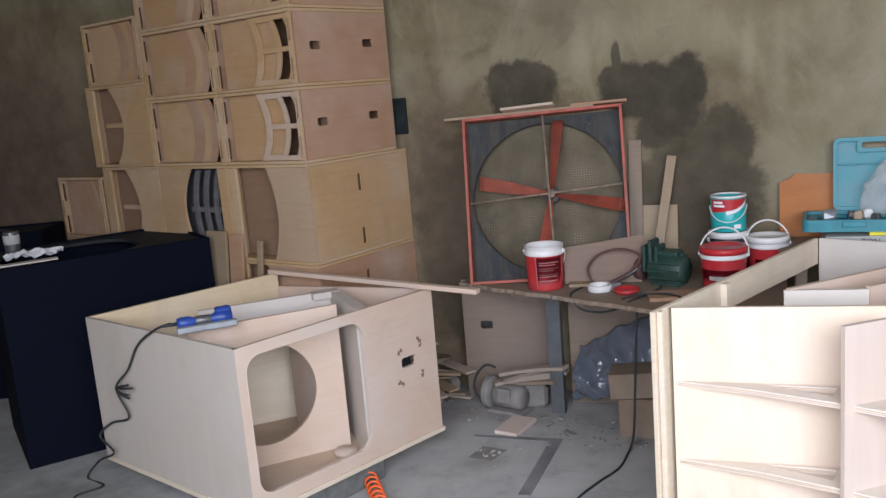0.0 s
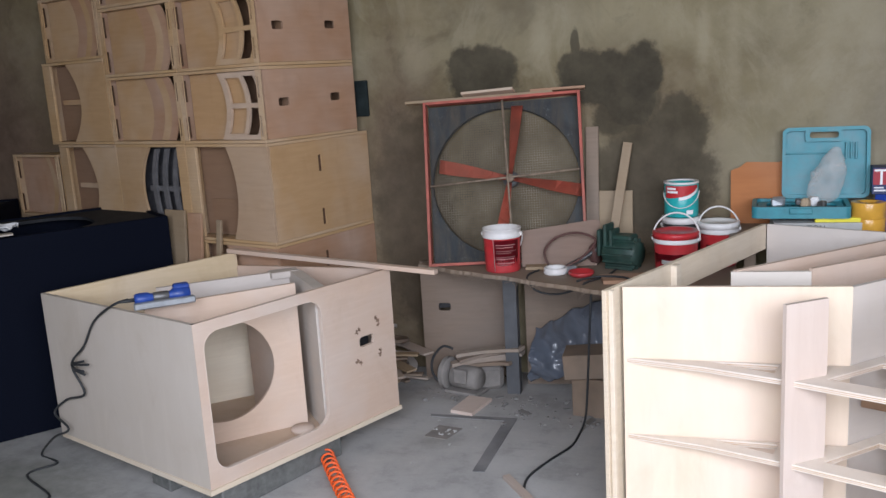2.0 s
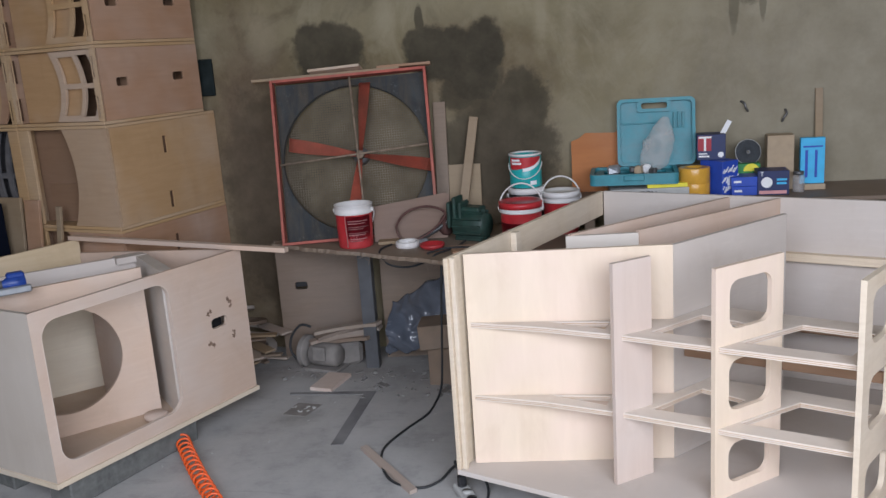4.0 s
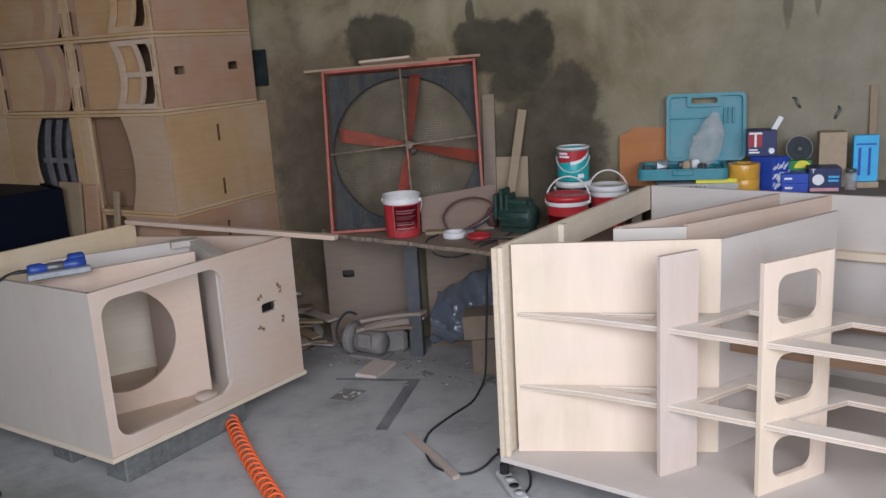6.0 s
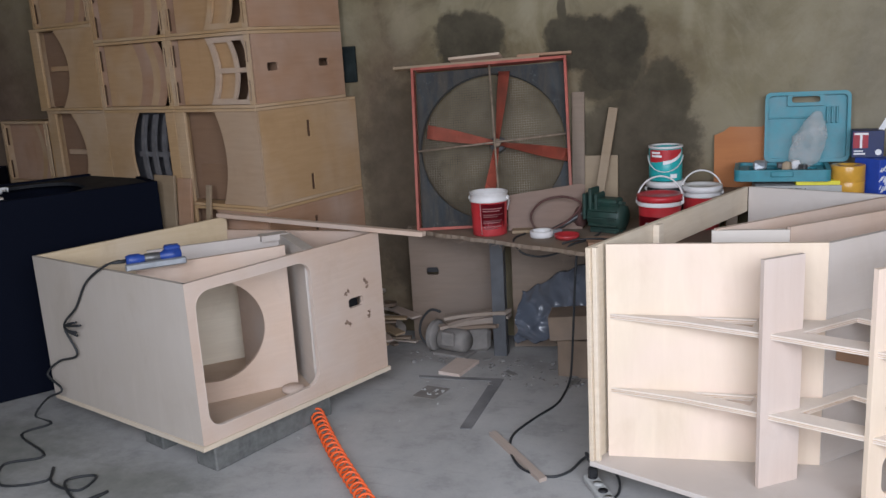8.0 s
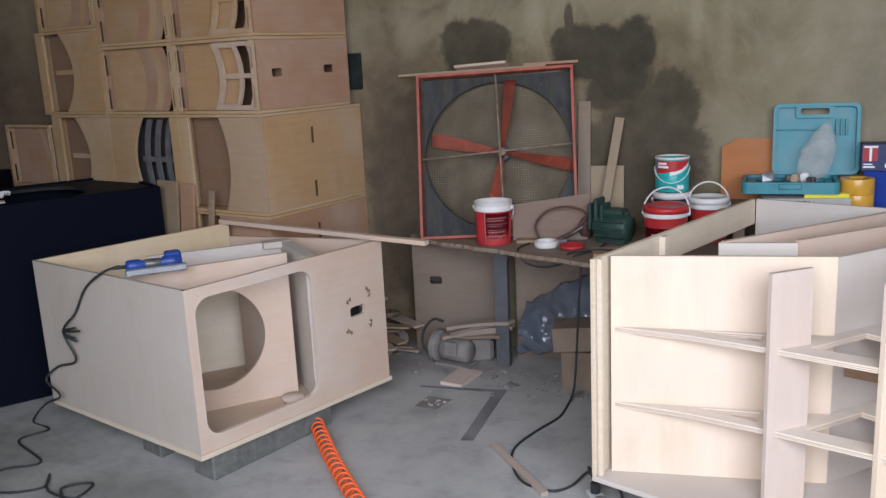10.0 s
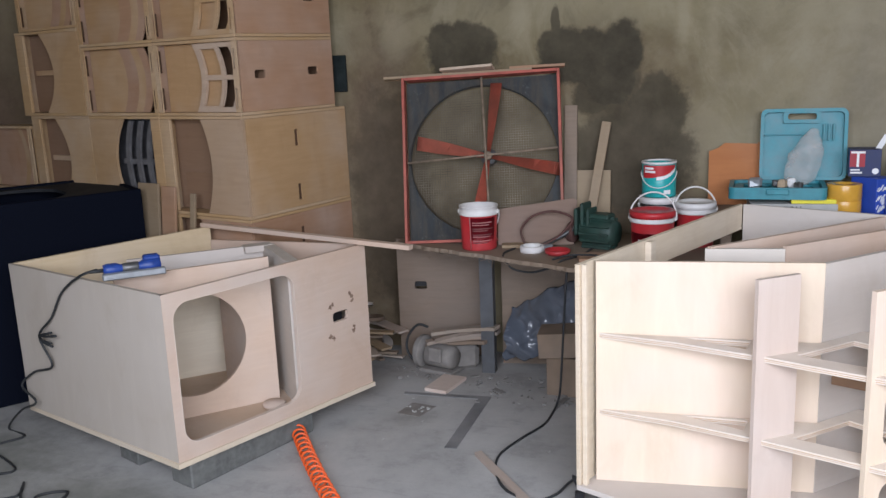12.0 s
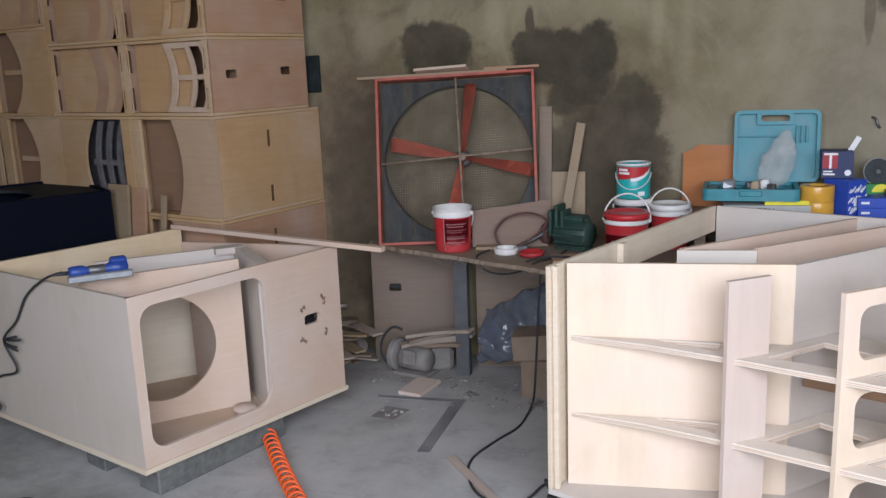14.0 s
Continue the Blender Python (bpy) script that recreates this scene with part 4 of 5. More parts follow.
SHELF = [(0.050, 0.080), (0.30, 0.142), (0.58, 0.178), (1.33, 0.225), (1.40, 0.62), (0.76, 0.62), (0.705, 0.470), (0.684, 0.412)]
HOLES = [[(0.30, 0.205), (0.515, 0.215), (0.50, 0.295), (0.45, 0.275)], [(0.665, 0.255), (0.875, 0.275), (0.88, 0.33), (0.93, 0.47), (0.765, 0.505)],
         [(0.96, 0.275), (1.29, 0.295), (1.325, 0.53), (1.10, 0.53), (1.06, 0.46)]]
for z in (0.680, 0.396):
    shelf = part("shelf", plate(SHELF, HOLES, 0.006, Matrix.Translation((0, 0, z + 0.0285)) @ pose(0, 0, 0, 0, 1.0, 0)), PLY_SHELF, horn, "pale plywood brace with cut-out windows")
    for name, dz, th, mat in (("core_layer", 0.010, 0.0024, PLY_TAN), ("middle_layer", 0.0065, 0.0034, PLY_SHELF), ("core_layer", 0.004, 0.0024, PLY_TAN), ("bottom_layer", 0.0, 0.0039, PLY_SHELF)):
        part(name, plate(SHELF, HOLES, th, Matrix.Translation((0, 0, z + 0.016 + dz)) @ pose(0, 0, 0, 0, 1.0, 0)), mat, shelf)
part("divider", standing((0.575, 0.150), (0.655, 0.292), RL, 0.960, 0.017), PLY_BLUSH, horn)
wins = [rounded(0.062, 0.255, 0.745, 0.912, 0.042), rounded(0.062, 0.255, 0.462, 0.640, 0.042), rounded(0.062, 0.255, 0.200, 0.345, 0.042)]
part("divider", standing((0.905, 0.185), (1.05, 0.460), RL, 0.962, 0.018, wins), PLY_CREAM, horn, "pale divider with three rounded windows")
part("divider", standing((1.335, 0.195), (1.39, 0.50), RL, 0.962, 0.018, wins), PLY_PALE, horn, "pale divider with three rounded windows")
part("back_batten", box(0.84, RX - 0.02, 1.345, 1.384, 0.700, 0.735), PLY_EDGE, horn)
part("cross_batten", box(0.712, 1.370, 0.464, 0.484, 0.548, 0.585), PLY_DARK, horn, "brown batten across the inside")
part("back_batten", box(0.72, RX - 0.02, 1.30, 1.384, 0.40, 0.42), PLY_DARK, horn)
for c in ((0.62, 0.75), (1.5, 0.30), (1.5, 1.2), (0.25, 1.15)):
    blk = box(-0.18, 0.18, -0.07, 0.07, 0, RL - 0.022, 0.005)
    solid("cement_block", blk, BLOCK, "rough grey cement block propping up a cabinet", "block", group="propping blocks", m=RM @ Matrix.Translation((*c, 0.0005)))

# ---------------------------------------------------------------- work table and what is under it
TZ = 0.72
OLD_CARTON = plain("grimy_carton", (0.20, 0.135, 0.085), 0.85, var=0.2, scale=9, dust=0.3)
LEG_STEEL = plain("grimy_blue_grey_steel", (0.075, 0.083, 0.095), 0.55, metal=0.2, var=0.35, scale=12, dust=0.5, dust_col=(0.17, 0.165, 0.16))
table = thing("work_table", "old dust-covered plywood work table with ragged edges on steel legs", "table")
edge = [(-1.025, 4.75)]
rnd = random.Random(17)
for k in range(1, 90):
    t = k / 90
    bite = 0.016 * noise.noise(Vector((t * 9, 0, 0))) + 0.010 * noise.noise(Vector((t * 37, 3, 0))) + rnd.uniform(-0.003, 0.003)
    edge.append((-1.025 + 1.475 * t + 0.4 * bite, 4.75 - 0.66 * t + bite))
edge += [(0.45, 4.09), (0.62, 4.46), (0.62, 5.095), (-0.93, 5.095)]
part("tabletop", plate(edge, (), 0.02, Matrix.Translation((0, 0, TZ - 0.02))), PLY_DUST, table, "dust-covered plywood top")
for x, y in ((-0.522, 4.765), (0.40, 4.32), (-0.85, 5.04), (0.55, 5.04)):
    leg = box(x - 0.036, x + 0.036, y - 0.004, y + 0.004, 0, TZ - 0.021, 0.001)
    box(x + 0.028, x + 0.036, y + 0.004, y + 0.05, 0, TZ - 0.021, 0.001, leg)
    part("leg", leg, LEG_STEEL, table, "grey angle-steel leg")
part("rail", box(-0.80, 0.50, 5.03, 5.06, 0.60, 0.64, 0.002), STEEL, table)
fray = bmesh.new()
rnd = random.Random(4)
for k in range(46):
    t = rnd.random()
    b0 = Vector((-1.02 + 1.46 * t, 4.745 - 0.655 * t, TZ - 0.012))
    tube([b0, b0 + Vector((rnd.uniform(-0.02, 0.02), -0.006, -0.01)), b0 + Vector((rnd.uniform(-0.03, 0.03), -0.008, -rnd.uniform(0.015, 0.05)))], 0.0012, 4, fray)
part("frayed_edge", fray, PLY_DUST, table)["kind"] = "stuff"

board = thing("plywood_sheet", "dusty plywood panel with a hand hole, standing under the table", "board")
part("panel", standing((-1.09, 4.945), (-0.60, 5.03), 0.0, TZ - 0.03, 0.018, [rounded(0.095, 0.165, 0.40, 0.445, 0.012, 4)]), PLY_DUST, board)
# added black plate that makes this hand hole look shaded
part("hand_hole_shade", standing((-1.02, 4.985), (-0.92, 5.002), 0.41, 0.50, 0.006), BLACK_PLASTIC, board)
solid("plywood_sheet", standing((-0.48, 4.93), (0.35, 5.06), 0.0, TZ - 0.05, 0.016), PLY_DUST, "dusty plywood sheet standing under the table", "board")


def round_offcut(x, y, z, r, tilt, rz, mat):
    ring = plate(disc(0, 0, r, 36), [disc(0, 0, r * 0.72, 30)], 0.018)
    return solid("ring_offcut", ring, mat, "round plywood ring offcut lying in a dusty heap", "offcut", group="ring offcuts", m=pose(x, y, z, tilt, 4, rz))


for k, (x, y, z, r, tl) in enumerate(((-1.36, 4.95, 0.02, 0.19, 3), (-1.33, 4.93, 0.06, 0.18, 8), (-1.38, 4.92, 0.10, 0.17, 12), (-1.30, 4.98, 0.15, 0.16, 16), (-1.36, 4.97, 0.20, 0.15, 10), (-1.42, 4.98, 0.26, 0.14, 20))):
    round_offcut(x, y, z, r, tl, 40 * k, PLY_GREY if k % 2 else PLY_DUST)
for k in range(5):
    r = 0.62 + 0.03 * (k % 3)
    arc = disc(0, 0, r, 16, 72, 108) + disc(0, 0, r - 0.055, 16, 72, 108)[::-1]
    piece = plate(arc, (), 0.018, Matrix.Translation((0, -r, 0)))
    solid("curved_offcut", piece, (PLY_DUST, DULL_PALE, DULL_PALE)[k % 3], "curved plywood strip offcut in a dusty heap under the table", "offcut", group="curved offcuts", m=pose(-0.70 + 0.012 * k, 4.83 + 0.014 * (k % 2), 0.145 + 0.0195 * k, 2, -9, 7 * (k % 4) - 4))

heap = thing("old_motor", "dust-covered old electric motor with a pulley under the table", "motor", pose(-0.84, 4.77, 0, 0, 0, -15))
part("housing", lathe([(0, 0), (0.05, 0), (0.065, 0.015), (0.065, 0.16), (0.05, 0.18), (0, 0.18)], 22, Matrix.Translation((-0.03, 0.0, 0.085)) @ pose(0, 0, 0, 0, 90, 0)), DUST_GREY, heap)
part("pulley", lathe([(0.02, 0), (0.085, 0), (0.092, 0.008), (0.080, 0.018), (0.092, 0.028), (0.085, 0.036), (0.02, 0.036)], 26, Matrix.Translation((-0.08, 0.0, 0.095)) @ pose(0, 0, 0, 0, 90, 0)), DUST_GREY, heap)
part("foot", box(-0.05, 0.16, -0.07, 0.07, 0, 0.02, 0.004), DUST_GREY, heap)
part("terminal_box", box(0.02, 0.10, -0.08, -0.05, 0.07, 0.15, 0.006), DUST_GREY, heap)
solid("motor_cover", crumple(box(-0.075, 0.075, -0.06, 0.06, 0, 0.13, 0.02), 0.01, 9), DUST_GREY, "dust-covered box of scrap beside the old motor", "scrap box", m=pose(-0.68, 4.85, 0, 0, 0, 20))
solid("belt", tube(smooth_path([(-0.92, 4.74, 0.03), (-0.98, 4.75, 0.10), (-0.98, 4.77, 0.18), (-0.92, 4.77, 0.25), (-0.86, 4.77, 0.24)], 6), 0.007, 8), RUBBER, "old black drive belt hanging on the dusty motor", "belt")

sheet = bmesh.new()
bmesh.ops.create_grid(sheet, x_segments=56, y_segments=44, size=0.5)
for v in sheet.verts:
    u, s = v.co.x + 0.5, v.co.y + 0.5
    fold = 0.060 * noise.noise(Vector((u * 8 + s * 3.5, s * 1.5, 1.2))) + 0.030 * abs(noise.noise(Vector((u * 13 + s * 5, s * 5, 4.0)))) - 0.05 * math.sin(math.pi * s)
    top = 0.34 + 0.25 * u + 0.03 * noise.noise(Vector((u * 6, 0, 7.0)))
    low = 0.085 + 0.10 * u + 0.02 * noise.noise(Vector((u * 7, 2, 3.0)))
    v.co = Vector((-0.42 + 0.50 * u + 0.03 * noise.noise(Vector((u * 2, s * 4, 2.0))), 4.74 + 0.13 * s * s + fold, low + (top - low) * s))
bmesh.ops.solidify(sheet, geom=sheet.faces[:], thickness=0.002)
solid("plastic_sheet", finish(sheet, True), SHEET_BLUE, "crumpled dusty blue plastic sheet piled under the table", "plastic sheet")
solid("carton", box(-0.12, 0.12, -0.09, 0.09, 0, 0.125, 0.003), OLD_CARTON, "brown dusty cardboard box under the table", "carton", m=pose(-0.072, 4.575, 0.212, 0, -4, 4))
solid("carton", box(-0.12, 0.15, -0.08, 0.09, 0, 0.200, 0.003), OLD_CARTON, "crushed brown cardboard box carrying another one", "carton", m=pose(-0.03, 4.59, 0.0, 0, 0, -6))
rubble = bmesh.new()
rnd = random.Random(52)
for k in range(95):
    x, y = rnd.choice(((-0.30, 4.66), (-0.62, 4.62), (-0.85, 4.66), (-0.42, 4.50), (-0.05, 4.45)))
    x, y = x + rnd.gauss(0, 0.10), y + rnd.gauss(0, 0.055)
    r = rnd.choice((0.004, 0.005, 0.007, 0.009, 0.015))
    if k % 5:
        lump = bmesh.new()
        bmesh.ops.create_icosphere(lump, subdivisions=1, radius=r)
        crumple(lump, r * 0.7, 60, k)
        for v in lump.verts:
            v.co.z = max(0.0, v.co.z * 0.7 + r * 0.3)
    else:
        lump = box(-2.6 * r, 2.6 * r, -r, r, 0, 0.4 * r, 0)
    join(rubble, lump, pose(x, y, 0.0006, 0, 0, rnd.uniform(0, 360)))
solid("debris", rubble, DUST_CRUMB, "dusty crumbs and chunks of scrap strewn under the table", "debris", "stuff")

# ---------------------------------------------------------------- exhaust fan standing on the table
FW = 0.842
fan_m = Matrix.Translation((-0.940, 4.690, TZ + 0.002)) @ pose(0, 0, 0, 0, 0, 8.5) @ pose(0, 0, 0, 0, -1.6, 0) @ pose(0, 0, 0, -14.5, 0, 0)
fan = thing("exhaust_fan", "large old square exhaust fan with red blades and dusty wire guard", "fan", fan_m)
FH = 0.890
t = 0.0145
for a, b, c, d in ((0, t, 0, FH), (FW - t, FW, 0, FH), (t + 0.001, FW - t - 0.001, 0, t), (t + 0.001, FW - t - 0.001, FH - t, FH)):
    bar = box(a, b, 0, 0.006, c, d, 0.001)
    if b - a < 0.05:
        x = a if a == 0 else b - 0.005
        box(x, x + 0.005, 0.006, 0.10, c, d, 0.001, bar)
    else:
        z = c if c == 0 else d - 0.005
        box(a, b, 0.006, 0.10, z, z + 0.005, 0.001, bar)
    part("frame_bar", bar, RED_PAINT, fan, "faded red steel frame bar")
shroud = part("shroud", plate([(t, t), (FW - t, t), (FW - t, FH - t), (t, FH - t)], [disc(FW / 2, FH / 2, 0.400, 56)], 0.003, Matrix.Translation((0, 0.088, 0)) @ UPRIGHT), BLUE_STEEL, fan, "blue-grey steel shroud plate with a round opening")
pr = [(0.397, 0.0), (0.3995, 0.0), (0.3995, 0.030), (0.397, 0.030)]
part("ring", lathe(pr, 48, Matrix.Translation((FW / 2, 0.088, FH / 2)) @ pose(0, 0, 0, -90, 0, 0)), BLUE_STEEL, shroud)
guard = bmesh.new()
N = 58
for k in range(1, N):
    o = -0.39 + 0.78 * k / N
    half = math.sqrt(0.39 ** 2 - o ** 2)
    for horizontal in (True, False):
        if horizontal:
            box(FW / 2 - half, FW / 2 + half, 0.121, 0.1230, FH / 2 + o - 0.0013, FH / 2 + o + 0.0013, 0, guard)
        else:
            box(FW / 2 + o - 0.0013, FW / 2 + o + 0.0013, 0.1232, 0.1250, FH / 2 - half, FH / 2 + half, 0, guard)
gd = part("wire_guard", guard, MESH_WIRE, fan, "fine dusty wire mesh")
gd["kind"] = "stuff"
FX, FZ = FW / 2 + 0.030, FH / 2 + 0.010
hub = Matrix.Translation((FX, 0.02, FZ))
part("hub", lathe([(0, 0), (0.020, 0), (0.023, 0.01), (0.023, 0.05), (0.0, 0.05)], 22, hub @ pose(0, 0, 0, -90, 0, 0)), WIRE, fan)
for k, ang in enumerate((82, 167, 259, -13)):
    bl = bmesh.new()
    n = 10
    rows = []
    for i in range(n + 1):
        s = i / n
        r = 0.02 + 0.372 * s
        w = 0.016 + (0.023 if k % 2 else 0.019) * math.sin(min(1, s * 1.2) * math.pi * 0.5)
        tw = radians(46 - 22 * s)
        rows.append([Vector((r, -w * math.sin(tw), -w * math.cos(tw))), Vector((r, w * math.sin(tw), w * math.cos(tw)))])
    vs = [[bl.verts.new(p) for p in r] for r in rows]
    for r0, r1 in zip(vs, vs[1:]):
        bl.faces.new((r0[0], r0[1], r1[1], r1[0]))
    bmesh.ops.solidify(bl, geom=bl.faces[:], thickness=0.004)
    finish(bl, True)
    bl.transform(Matrix.Translation((FX, 0.055, FZ)) @ pose(0, 0, 0, 0, -ang, 0))
    part("blade", bl, BLADE_RED, fan, "faded red fan blade")
for k, (a, b) in enumerate((((FX - 0.020, FH - 0.02), (FX + 0.006, 0.02)), ((0.02, FZ - 0.022), (FW - 0.02, FZ + 0.022)))):
    part("motor_strut", rod((a[0], 0.006 + 0.012 * k, a[1]), (b[0], 0.006 + 0.012 * k, b[1]), 0.0055), WIRE, fan, "thin dusty steel strut")
part("motor", lathe([(0, 0), (0.040, 0), (0.045, 0.01), (0.045, 0.06), (0.04, 0.07), (0, 0.07)], 22, Matrix.Translation((FX, 0.075, FZ)) @ pose(0, 0, 0, -90, 0, 0)), DARK_STEEL, fan)
# boards lying along the top of the fan
for name, x0, x1, y0, y1, z0, rz, mat in (("board_scrap", -0.10, 0.70, 0.0, 0.05, 0.0, 0.4, DULL_BOARD), ("board_scrap", 0.22, 0.50, -0.03, 0.06, 0.0155, -5, OLD_PALE), ("board_scrap", 0.58, 0.87, -0.005, 0.04, 0.0155, 2, OLD_PINK)):
    solid(name, box(x0, x1, y0, y1, 0, 0.014), mat, "thin wooden scrap lying on top of the fan", "offcut", group="scraps on the fan", m=fan_m @ Matrix.Translation((0, 0.01, FH + 0.001 + z0)) @ pose(0, 0, 0, 0, 0, rz))

# ---------------------------------------------------------------- buckets and tins
def bucket(x, y, z, r, h, skin, rz, lid=None, handle="down", label="", bars=True, rim_skin=WHITE_PLASTIC):
    ob = thing("paint_bucket", label, "bucket", pose(x, y, z, 0, 0, rz), "paint buckets")
    rb = r * 0.90
    wall = [(0, 0.0), (rb, 0.0), (rb + 0.002, 0.006), (r * 0.975, h * 0.80), (r * 0.965, h * 0.80), (rb - 0.004, 0.01), (0, 0.01)]
    body = part("body", lathe(wall, 36), skin, ob)
    rim = [(r * 0.965, h * 0.79), (r * 1.0, h * 0.79), (r * 1.035, h * 0.80), (r * 1.035, h * 0.84), (r * 1.0, h * 0.845), (r * 1.005, h * 0.97), (r * 1.03, h * 0.975), (r * 1.03, h), (r * 0.985, h), (r * 0.965, h * 0.83)]
    part("rim", lathe(rim, 36), rim_skin, ob, "plastic rim of the bucket")
    if lid:
        part("lid", lathe([(0, h + 0.004), (r * 0.80, h + 0.004), (r * 0.86, h + 0.012), (r * 1.05, h + 0.012), (r * 1.05, h - 0.018), (r * 1.037, h - 0.018)], 36), lid, ob)
    pts = []
    for k in range(25):
        a = math.pi * k / 24
        if handle == "up":
            pts.append(Vector((r * 1.07 * math.cos(a), 0.25 * r * math.sin(a), h * 0.86 + 1.15 * r * math.sin(a))))
        else:
            pts.append(Vector((r * 1.07 * math.cos(a), (1 if handle == "down" else -1) * r * 1.10 * math.sin(a), h * 0.86 - (0.62 if handle == "down" else 0.1) * h * math.sin(a) ** 1.5)))
    part("handle", tube(pts, 0.0042, 8), WHITE_PLASTIC, ob)
    for s in (-1, 1):
        part("ear", box(s * r * 1.05 - 0.006, s * r * 1.05 + 0.006, -0.010, 0.010, h * 0.82, h * 0.90, 0.002), WHITE_PLASTIC, ob)
    if bars:
        for k, (a0, a1, z0, z1, mat) in enumerate(bars):
            bm = bmesh.new()
            n = 10
            vs = []
            for i in range(n + 1):
                a = radians(a0 + (a1 - a0) * i / n)
                vs.append([bm.verts.new(((rb + (r * 0.975 - rb) * zz / 0.8 + 0.0012 + 0.0009 * min(k, 1)) * math.cos(a), (rb + (r * 0.975 - rb) * zz / 0.8 + 0.0012 + 0.0009 * min(k, 1)) * math.sin(a), zz * h)) for zz in (z0, z1)])
            for p, q in zip(vs, vs[1:]):
                bm.faces.new((p[0], q[0], q[1], p[1]))
            bmesh.ops.solidify(bm, geom=bm.faces[:], thickness=-0.0008)
            part("print_bar", finish(bm, True), mat, body)
    return ob


DARK_RED = plain("dark_red_print", (0.33, 0.016, 0.030), 0.4, var=0.1)
PALE_PINK = plain("pale_red_print", (0.62, 0.30, 0.30), 0.45, var=0.1)
lines = [(-100, -18, 0.06, 0.76, DARK_RED)] + [(-95, -95 + ln * 1.6, zz, zz + 0.025, PALE_PINK) for zz, ln in ((0.64, 40), (0.585, 34), (0.50, 42), (0.455, 30), (0.36, 40), (0.315, 36), (0.22, 38), (0.175, 30))] + [(-104, -101.5, 0.04, 0.78, WHITE_PLASTIC)]
bucket(-0.522, 4.660, TZ + 0.001, 0.097, 0.222, RED_PLASTIC, 0, None, "down", "open red plastic paint bucket with a white rim", lines)
bucket(0.343, 4.66, TZ + 0.001, 0.105, 0.195, RED_PLASTIC, -8, RED_PLASTIC, "up", "red plastic paint bucket with a red lid, handle raised", [(-150, -40, 0.10, 0.55, DARK_RED), (-120, -70, 0.30, 0.40, WHITE_PLASTIC)])
bucket(0.535, 4.86, TZ + 0.001, 0.095, 0.205, RED_PLASTIC, 12, WHITE_PLASTIC, "up", "red plastic paint bucket with a white lid, handle raised", [(-140, -50, 0.30, 0.55, DARK_RED)])
bucket(0.355, 4.90, TZ + 0.001, 0.092, 0.225, BLACK_PLASTIC, 0, WHITE_PLASTIC, "flat", "black plastic bucket with a white lid under a tin", [(-120, -80, 0.55, 0.66, PALE_PINK)], BLACK_PLASTIC)
tin = thing("paint_tin", "teal and red printed paint tin standing on a bucket lid", "paint tin", pose(0.355, 4.90, TZ + 0.001 + 0.239) @ Matrix.Scale(0.83, 4, (0, 0, 1)))
tin_body = part("body", lathe([(0, 0), (0.080, 0), (0.083, 0.004), (0.083, 0.20), (0.080, 0.20), (0.078, 0.012), (0, 0.012)], 36), CAN_TEAL, tin)
part("rim", lathe([(0.079, 0.197), (0.085, 0.198), (0.087, 0.205), (0.085, 0.211), (0.072, 0.211), (0.070, 0.204), (0.079, 0.199)], 36), WHITE_PLASTIC, tin)


def wrap(name, r, a0, a1, low, high, mat, parent):
    """Print wrapped round a tin; low and high give its edges in height along the wrap."""
    bm = bmesh.new()
    n = 16
    vs = []
    for i in range(n + 1):
        s = i / n
        a = radians(a0 + (a1 - a0) * s)
        vs.append([bm.verts.new((r * math.cos(a), r * math.sin(a), z)) for z in (low(s), high(s))])
    for p, q in zip(vs, vs[1:]):
        bm.faces.new((p[0], q[0], q[1], p[1]))
    return part(name, finish(bm, True), mat, parent)


wrap("red_band", 0.0838, -150, -20, lambda s: 0.115 + 0.045 * s * s, lambda s: 0.192, RED_PLASTIC, tin_body)
wrap("white_band", 0.0843, -95, -20, lambda s: 0.105 + 0.055 * s * s, lambda s: 0.125 + 0.055 * s * s, WHITE_CARD, tin_body)
for k, zz in enumerate((0.168, 0.148)):
    wrap("print_bar", 0.0845, -140, -105 + 6 * k, lambda s: zz, lambda s: zz + 0.013, WHITE_CARD, tin_body)
wrap("print_bar", 0.0843, -70, -45, lambda s: 0.02, lambda s: 0.045, WHITE_CARD, tin_body)
part("handle", tube([Vector((0.086 * math.cos(math.pi * k / 20), -0.088 * math.sin(math.pi * k / 20), 0.15 - 0.09 * math.sin(math.pi * k / 20))) for k in range(21)], 0.003, 6), WHITE_PLASTIC, tin)

# ---------------------------------------------------------------- clutter on the table
lid = thing("bucket_lid", "white plastic lid ring lying on the work table", "lid", pose(-0.236, 4.60, TZ + 0.001))
part("ring", lathe([(0.045, 0.0), (0.058, 0.0), (0.060, 0.006), (0.060, 0.028), (0.054, 0.032), (0.047, 0.028), (0.045, 0.0)], 32), WHITE_PLASTIC, lid)
part("inner_disc", lathe([(0, 0.004), (0.044, 0.004), (0.044, 0.008), (0, 0.008)], 24), GREY_CARD, lid)
solid("red_dish", lathe([(0, 0), (0.05, 0), (0.062, 0.012), (0.063, 0.024), (0.058, 0.024), (0.048, 0.008), (0, 0.008)], 28), RED_PLASTIC, "small red plastic dish on the work table", "dish", m=pose(-0.10, 4.555, TZ + 0.001))
mot = thing("bench_grinder", "dusty dark green bench motor with ribbed housing", "motor", pose(0.085, 4.74, TZ + 0.001, 0, 0, -20))
housing = part("housing", lathe([(0, 0), (0.05, 0), (0.066, 0.012), (0.068, 0.17), (0.055, 0.19), (0, 0.19)], 26, Matrix.Translation((-0.10, 0, 0.078)) @ pose(0, 0, 0, 0, 90, 0)), GREEN_CAST, mot)
